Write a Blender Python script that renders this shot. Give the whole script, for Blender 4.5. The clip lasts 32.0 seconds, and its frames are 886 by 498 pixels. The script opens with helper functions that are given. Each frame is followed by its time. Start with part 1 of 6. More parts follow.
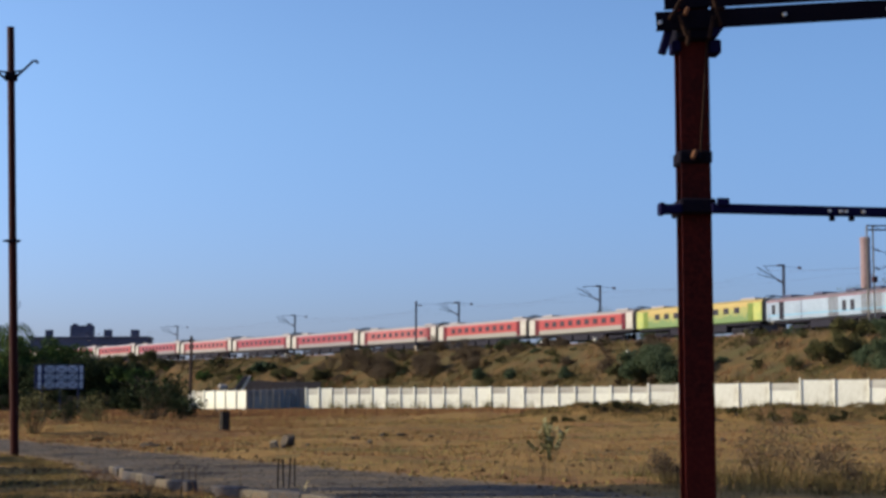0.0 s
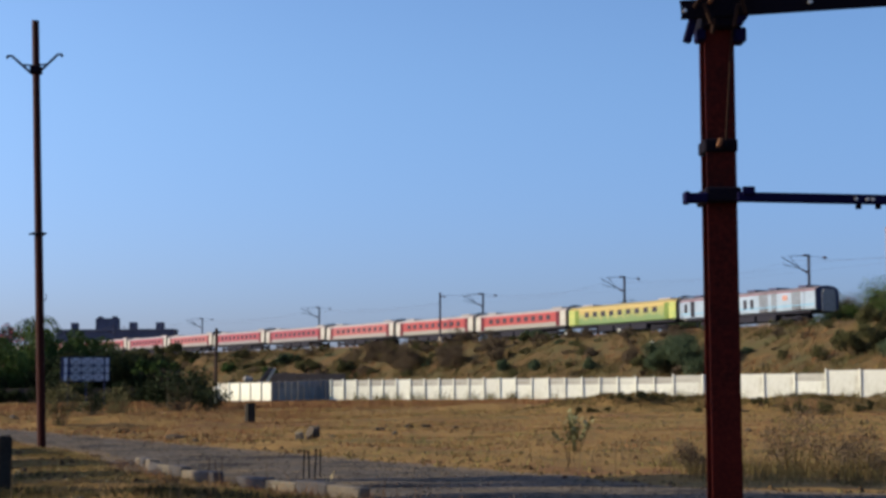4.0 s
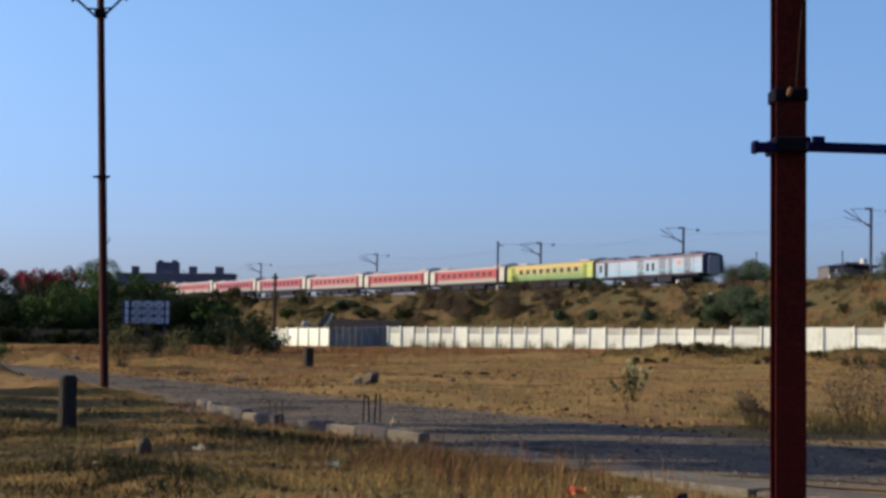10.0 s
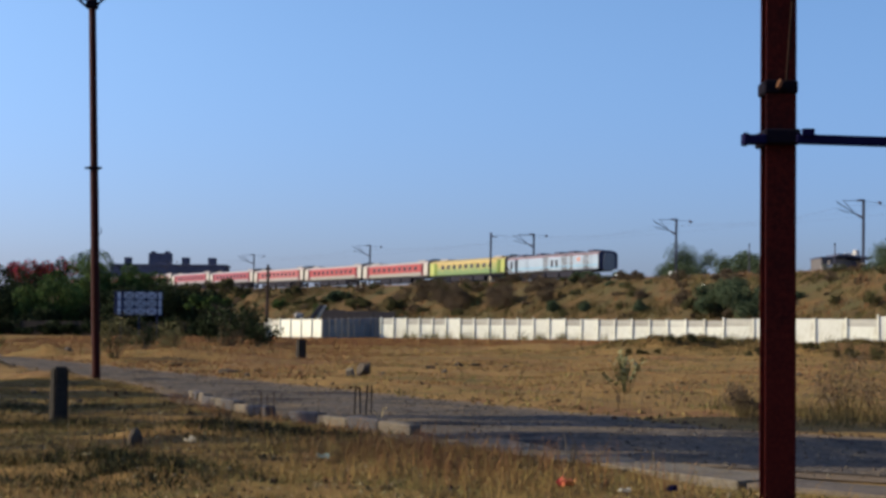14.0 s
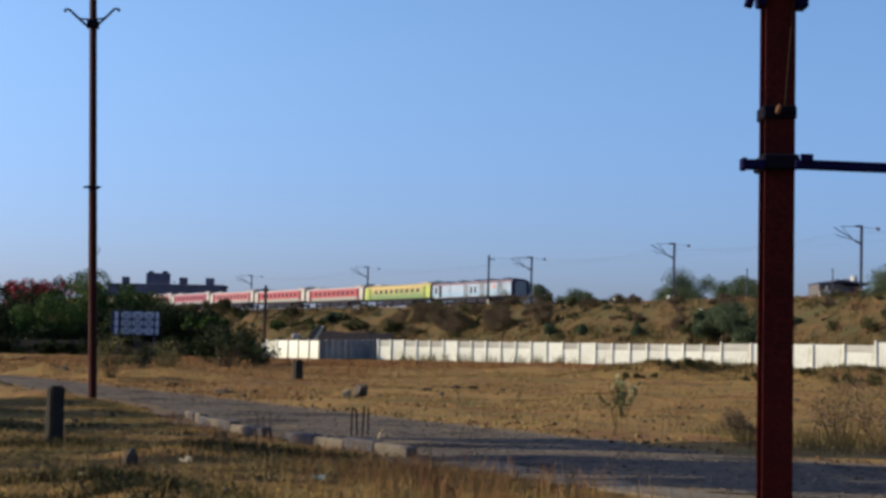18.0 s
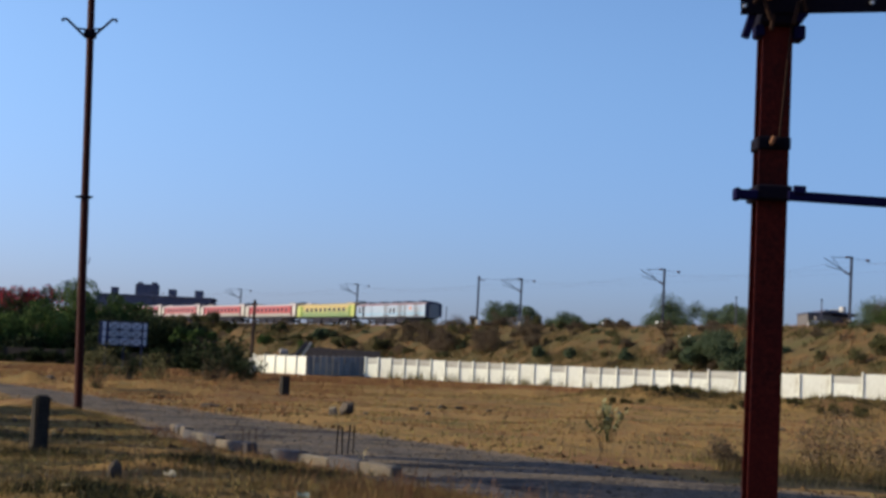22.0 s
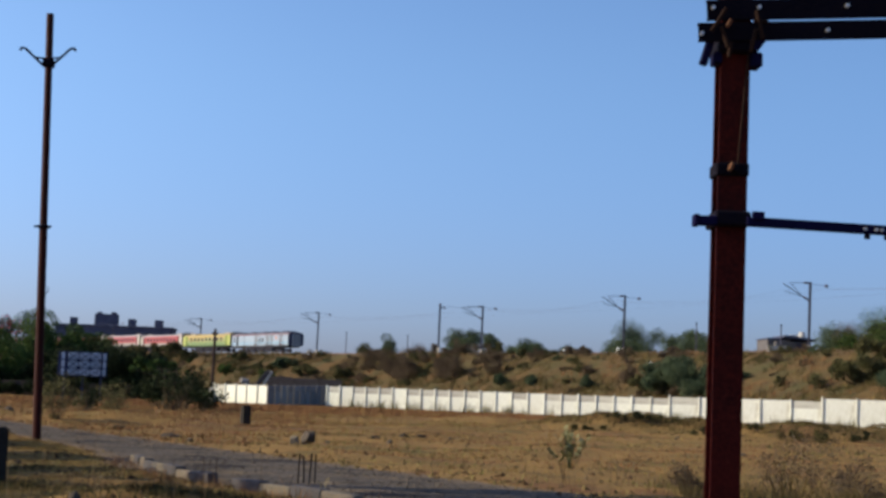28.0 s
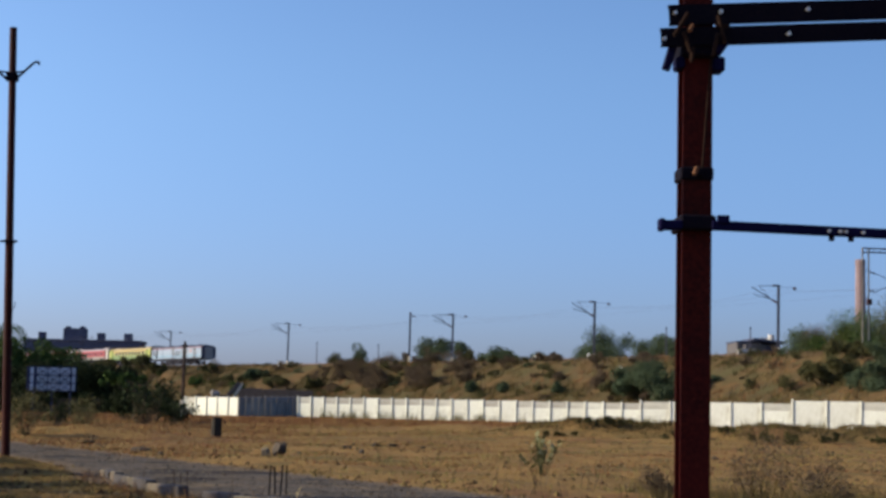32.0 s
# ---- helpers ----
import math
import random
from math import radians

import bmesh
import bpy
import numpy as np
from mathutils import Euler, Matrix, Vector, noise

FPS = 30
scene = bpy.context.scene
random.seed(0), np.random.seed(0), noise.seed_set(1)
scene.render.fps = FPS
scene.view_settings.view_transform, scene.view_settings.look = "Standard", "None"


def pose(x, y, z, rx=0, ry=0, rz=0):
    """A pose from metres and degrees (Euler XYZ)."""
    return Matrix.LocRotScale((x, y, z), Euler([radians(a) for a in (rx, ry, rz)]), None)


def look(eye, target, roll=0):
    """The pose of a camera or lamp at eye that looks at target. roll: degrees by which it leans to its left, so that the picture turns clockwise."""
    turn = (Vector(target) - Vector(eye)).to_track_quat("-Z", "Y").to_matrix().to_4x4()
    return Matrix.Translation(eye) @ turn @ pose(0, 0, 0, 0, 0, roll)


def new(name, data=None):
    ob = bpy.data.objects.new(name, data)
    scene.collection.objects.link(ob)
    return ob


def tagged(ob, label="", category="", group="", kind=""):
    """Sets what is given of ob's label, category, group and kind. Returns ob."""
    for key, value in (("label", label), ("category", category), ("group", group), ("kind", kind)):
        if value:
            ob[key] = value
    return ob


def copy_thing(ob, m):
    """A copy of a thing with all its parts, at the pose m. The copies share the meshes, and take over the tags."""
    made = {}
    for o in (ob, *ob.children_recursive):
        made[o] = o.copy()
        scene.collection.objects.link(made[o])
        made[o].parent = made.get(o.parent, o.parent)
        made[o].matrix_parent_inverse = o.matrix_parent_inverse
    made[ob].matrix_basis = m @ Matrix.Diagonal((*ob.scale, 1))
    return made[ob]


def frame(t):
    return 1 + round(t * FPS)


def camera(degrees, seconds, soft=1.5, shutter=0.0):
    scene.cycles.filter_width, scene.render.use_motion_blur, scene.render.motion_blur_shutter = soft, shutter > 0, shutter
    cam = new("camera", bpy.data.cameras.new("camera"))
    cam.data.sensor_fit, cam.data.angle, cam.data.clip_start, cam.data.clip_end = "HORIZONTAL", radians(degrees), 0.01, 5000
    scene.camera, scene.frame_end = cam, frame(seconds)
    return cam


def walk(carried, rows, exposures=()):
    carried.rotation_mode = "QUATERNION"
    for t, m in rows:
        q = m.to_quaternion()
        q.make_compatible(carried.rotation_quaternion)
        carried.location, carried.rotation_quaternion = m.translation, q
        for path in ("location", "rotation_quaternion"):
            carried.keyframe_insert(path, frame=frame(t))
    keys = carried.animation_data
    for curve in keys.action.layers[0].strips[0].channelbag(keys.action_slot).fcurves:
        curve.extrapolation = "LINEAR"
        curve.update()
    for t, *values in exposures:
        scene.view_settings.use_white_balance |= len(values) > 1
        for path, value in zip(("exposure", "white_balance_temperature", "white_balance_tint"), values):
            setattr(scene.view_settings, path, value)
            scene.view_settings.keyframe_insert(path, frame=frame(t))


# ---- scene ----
cam = camera(32.38, 32.0, soft=3.2)
PATH = [  # seconds, x, y, z, rx, ry, rz
    (0.0, 0.029, 0.000, 1.010, 95.511, 0.290, -3.061),
    (0.5, 0.030, 0.000, 1.007, 95.537, 0.322, -3.091),
    (1.0, 0.044, 0.000, 1.005, 95.483, 0.551, -3.977),
    (1.5, 0.047, 0.000, 1.005, 95.504, 0.567, -3.264),
    (2.0, 0.047, 0.000, 1.004, 95.008, 0.486, -3.540),
    (2.5, 0.045, 0.000, 1.000, 94.643, 0.586, -3.885),
    (4.5, 0.019, 0.000, 1.002, 95.303, 0.396, -1.702),
    (5.0, 0.020, 0.000, 1.008, 95.285, 0.389, -1.486),
    (5.5, 0.012, 0.000, 1.007, 94.563, 0.727, -0.549),
    (6.0, 0.007, 0.000, 1.004, 93.844, 0.666, -0.683),
    (6.5, 0.011, 0.000, 1.003, 93.875, 0.494, -0.409),
    (7.0, 0.003, 0.000, 1.005, 94.224, 0.092, -0.198),
    (7.5, -0.001, 0.000, 1.003, 94.068, -0.275, 0.020),
    (8.0, -0.005, 0.000, 1.005, 94.119, -0.431, -0.015),
    (8.5, -0.002, 0.000, 1.003, 94.253, -0.516, -0.096),
    (9.0, -0.008, 0.000, 1.003, 93.985, -0.011, 0.369),
    (9.5, -0.025, 0.000, 0.997, 93.648, -0.492, 1.009),
    (10.0, -0.018, 0.000, 0.989, 93.258, -0.473, -0.039),
    (10.5, -0.019, 0.000, 1.001, 92.910, 0.690, 0.966),
    (11.0, -0.014, 0.000, 0.992, 92.677, 0.573, 0.776),
    (11.5, -0.016, 0.000, 0.996, 92.761, 0.162, 1.127),
    (12.0, -0.015, 0.000, 0.992, 92.727, -0.133, 0.939),
    (12.5, -0.018, 0.000, 0.997, 92.887, -0.548, 0.694),
    (13.0, -0.010, 0.000, 1.000, 93.011, -0.699, -0.037),
    (13.5, -0.011, 0.000, 0.997, 92.782, -0.677, 0.097),
    (14.0, -0.001, 0.000, 0.993, 92.933, -0.497, -0.300),
    (14.5, -0.001, 0.000, 0.997, 93.142, -0.389, -0.718),
    (16.5, -0.003, 0.000, 0.996, 93.394, -0.777, -0.873),
    (17.0, 0.001, 0.000, 0.995, 93.264, -0.653, -0.910),
    (17.5, 0.000, 0.000, 0.995, 93.620, -0.921, -0.491),
    (18.0, -0.002, 0.000, 0.992, 93.770, -0.990, -0.405),
    (18.5, -0.004, 0.000, 0.999, 94.140, -1.070, -0.737),
    (19.0, 0.003, 0.000, 1.004, 94.187, -0.996, -1.203),
    (19.5, -0.002, 0.000, 0.996, 94.029, -1.002, -0.734),
    (20.0, 0.002, 0.000, 0.996, 94.131, -0.883, -1.033),
    (20.5, 0.004, 0.000, 1.000, 94.141, -1.041, -1.105),
    (21.0, -0.009, 0.000, 1.002, 94.452, -1.864, -1.187),
    (21.5, -0.005, 0.000, 1.003, 94.652, -2.215, -1.036),
    (22.0, -0.007, 0.000, 1.003, 94.510, -2.591, -0.877),
    (22.5, -0.006, 0.000, 0.995, 94.147, -2.380, -0.784),
    (23.0, -0.002, 0.000, 0.991, 94.342, -2.524, -0.967),
    (23.5, -0.002, 0.000, 0.996, 94.451, -2.651, -0.982),
    (24.0, 0.004, 0.000, 0.995, 94.680, -2.506, -1.081),
    (24.5, 0.001, 0.000, 1.000, 95.168, -2.368, -1.404),
    (25.0, -0.001, 0.000, 0.998, 94.988, -2.730, -1.815),
    (25.5, 0.006, 0.000, 0.997, 94.632, -2.854, -2.381),
    (27.5, 0.002, 0.000, 1.003, 95.343, -2.568, -3.413),
    (28.0, -0.007, 0.000, 1.001, 95.614, -2.143, -2.311),
    (28.5, -0.007, 0.000, 1.002, 95.779, -1.920, -2.378),
    (29.0, 0.003, 0.000, 1.004, 96.284, -1.553, -2.736),
    (29.5, 0.013, 0.000, 1.000, 95.960, -1.123, -3.337),
    (30.0, 0.010, 0.000, 0.999, 95.956, -1.405, -3.345),
    (30.5, 0.006, 0.000, 0.999, 95.774, -1.313, -2.895),
    (31.0, 0.005, 0.000, 1.001, 95.856, -1.143, -2.943),
    (31.5, 0.007, 0.000, 1.000, 96.139, -1.029, -3.197),
    (32.0, 0.008, 0.000, 1.000, 95.959, -1.136, -3.365),
]
walk(cam, [(t, pose(*p)) for t, *p in PATH])

# ---- world, sun ----
SUN_EL, SUN_AZ = radians(25), radians(-89)   # height of the sun; turn from the view axis, minus is to the left
world = bpy.data.worlds.new("sky")
scene.world = world
world.use_nodes = True
wn = world.node_tree.nodes
sky = wn.new("ShaderNodeTexSky")
sky.sky_type, sky.sun_disc = 'NISHITA', False
sky.sun_elevation, sky.sun_rotation = SUN_EL, SUN_AZ
sky.altitude, sky.air_density, sky.dust_density, sky.ozone_density = 200, 1.0, 1.6, 9.0
tint = wn.new("ShaderNodeMix")   # the hazy, slightly violet air of the plain
tint.data_type, tint.blend_type = 'RGBA', 'MULTIPLY'
tint.inputs["Factor"].default_value = 1.0
up, lift, air = wn.new("ShaderNodeTexCoord"), wn.new("ShaderNodeMapRange"), wn.new("ShaderNodeMix")
cut = wn.new("ShaderNodeSeparateXYZ")
world.node_tree.links.new(up.outputs["Generated"], cut.inputs[0])
world.node_tree.links.new(cut.outputs["Z"], lift.inputs[0])
lift.inputs[1].default_value, lift.inputs[2].default_value = 0.0, 0.24
lift.interpolation_type = 'SMOOTHSTEP'
air.data_type = 'RGBA'
air.inputs["A"].default_value, air.inputs["B"].default_value = (0.835, 0.7, 0.805, 1), (1.22, 0.98, 0.865, 1)
world.node_tree.links.new(lift.outputs[0], air.inputs["Factor"])
side, haze, glow = wn.new("ShaderNodeMapRange"), wn.new("ShaderNodeMix"), wn.new("ShaderNodeMix")   # hazier and brighter on the sun's side
side.inputs[1].default_value, side.inputs[2].default_value = -1.0, 1.0
haze.data_type = 'RGBA'
haze.inputs["A"].default_value, haze.inputs["B"].default_value = (1.36, 1.34, 1.29, 1), (0.53, 0.56, 0.61, 1)
world.node_tree.links.new(cut.outputs["X"], side.inputs[0])
glow.data_type, glow.blend_type = 'RGBA', 'MULTIPLY'
glow.inputs["Factor"].default_value = 1.0
world.node_tree.links.new(air.outputs["Result"], glow.inputs["A"])
world.node_tree.links.new(side.outputs[0], haze.inputs["Factor"])
world.node_tree.links.new(haze.outputs["Result"], glow.inputs["B"])
world.node_tree.links.new(glow.outputs["Result"], tint.inputs["B"])
world.node_tree.links.new(sky.outputs[0], tint.inputs["A"])
world.node_tree.links.new(tint.outputs["Result"], wn["Background"].inputs[0])
wn["Background"].inputs[1].default_value = 0.122
sun = new("sun", bpy.data.lights.new("sun", 'SUN'))
sun.data.energy, sun.data.angle, sun.data.color = 3.3, radians(0.5), (1.0, 0.86, 0.62)
toward = Vector((math.sin(SUN_AZ) * math.cos(SUN_EL), math.cos(SUN_AZ) * math.cos(SUN_EL), math.sin(SUN_EL)))
sun.matrix_world = look(toward * 50, (0, 0, 0))
scene.view_settings.exposure = 1.0


# ---- materials ----
def paint(name, base, second=None, third=None, rough=0.7, metal=0.0, scale=3.0, fine=40.0, bump=0.15,
          island=0.0, rand=0.0, stretch=(1, 1, 1), depth=0.02, mixfac=1.0, spec=0.1, patch=None, patch2=None):
    """A surface with coarse stains and fine grain; colours mix by two noises, and vary by island or by piece."""
    m = bpy.data.materials.new(name)
    m.use_nodes = True
    nt = m.node_tree
    n, l = nt.nodes, nt.links
    b = n["Principled BSDF"]
    second = second or tuple(c * 0.72 for c in base)
    third = third or tuple(min(1, c * 1.18) for c in base)
    tc = n.new("ShaderNodeTexCoord")
    mp = n.new("ShaderNodeMapping")
    mp.inputs["Scale"].default_value = stretch
    l.new(tc.outputs["Object"], mp.inputs["Vector"])
    big = n.new("ShaderNodeTexNoise")
    big.inputs["Scale"].default_value, big.inputs["Detail"].default_value, big.inputs["Roughness"].default_value = scale, 6, 0.62
    sm = n.new("ShaderNodeTexNoise")
    sm.inputs["Scale"].default_value, sm.inputs["Detail"].default_value = fine, 4
    for t in (big, sm):
        l.new(mp.outputs[0], t.inputs["Vector"])
    r1 = n.new("ShaderNodeMapRange")
    r1.inputs[1].default_value, r1.inputs[2].default_value = 0.4, 0.64
    l.new(big.outputs[0], r1.inputs[0])
    r2 = n.new("ShaderNodeMapRange")
    r2.inputs[1].default_value, r2.inputs[2].default_value = 0.38, 0.68
    l.new(sm.outputs[0], r2.inputs[0])
    mx1, mx2 = n.new("ShaderNodeMix"), n.new("ShaderNodeMix")
    for mx in (mx1, mx2):
        mx.data_type = 'RGBA'
    mx1.inputs["A"].default_value, mx1.inputs["B"].default_value = (*base, 1), (*second, 1)
    mx2.inputs["B"].default_value = (*third, 1)
    l.new(r1.outputs[0], mx1.inputs["Factor"])
    sc = n.new("ShaderNodeMath")
    sc.operation = 'MULTIPLY'
    sc.inputs[1].default_value = 0.75 * mixfac
    l.new(r2.outputs[0], sc.inputs[0])
    l.new(sc.outputs[0], mx2.inputs["Factor"])
    l.new(mx1.outputs["Result"], mx2.inputs["A"])
    out = mx2.outputs["Result"]
    for extra in [q for q in (patch, patch2) if q]:   # middle-sized layers of patches: colour, scale, from, to
        pn, pr, pm = n.new("ShaderNodeTexNoise"), n.new("ShaderNodeMapRange"), n.new("ShaderNodeMix")
        pn.inputs["Scale"].default_value, pn.inputs["Detail"].default_value, pn.inputs["Roughness"].default_value = extra[1], 8, 0.7
        l.new(mp.outputs[0], pn.inputs["Vector"])
        pr.inputs[1].default_value, pr.inputs[2].default_value = extra[2], extra[3]
        l.new(pn.outputs[0], pr.inputs[0])
        pm.data_type = 'RGBA'
        l.new(pr.outputs[0], pm.inputs["Factor"])
        l.new(out, pm.inputs["A"])
        pm.inputs["B"].default_value = (*extra[0], 1)
        out = pm.outputs["Result"]
    if island or rand:
        src = n.new("ShaderNodeNewGeometry").outputs["Random Per Island"] if island else n.new("ShaderNodeObjectInfo").outputs["Random"]
        amount = island or rand
        rr = n.new("ShaderNodeMapRange")
        rr.inputs[3].default_value, rr.inputs[4].default_value = 1 - amount, 1 + amount * 0.6
        l.new(src, rr.inputs[0])
        hs = n.new("ShaderNodeHueSaturation")
        l.new(rr.outputs[0], hs.inputs["Value"])
        hr = n.new("ShaderNodeMapRange")
        hr.inputs[3].default_value, hr.inputs[4].default_value = 0.5 - amount * 0.05, 0.5 + amount * 0.05
        l.new(src, hr.inputs[0])
        l.new(hr.outputs[0], hs.inputs["Hue"])
        l.new(out, hs.inputs["Color"])
        out = hs.outputs[0]
    l.new(out, b.inputs["Base Color"])
    b.inputs["Roughness"].default_value, b.inputs["Metallic"].default_value = rough, metal
    b.inputs["Specular IOR Level"].default_value = spec
    if bump:
        bp = n.new("ShaderNodeBump")
        bp.inputs["Strength"].default_value, bp.inputs["Distance"].default_value = bump, depth
        l.new(sm.outputs[0], bp.inputs["Height"])
        l.new(bp.outputs[0], b.inputs["Normal"])
    return m


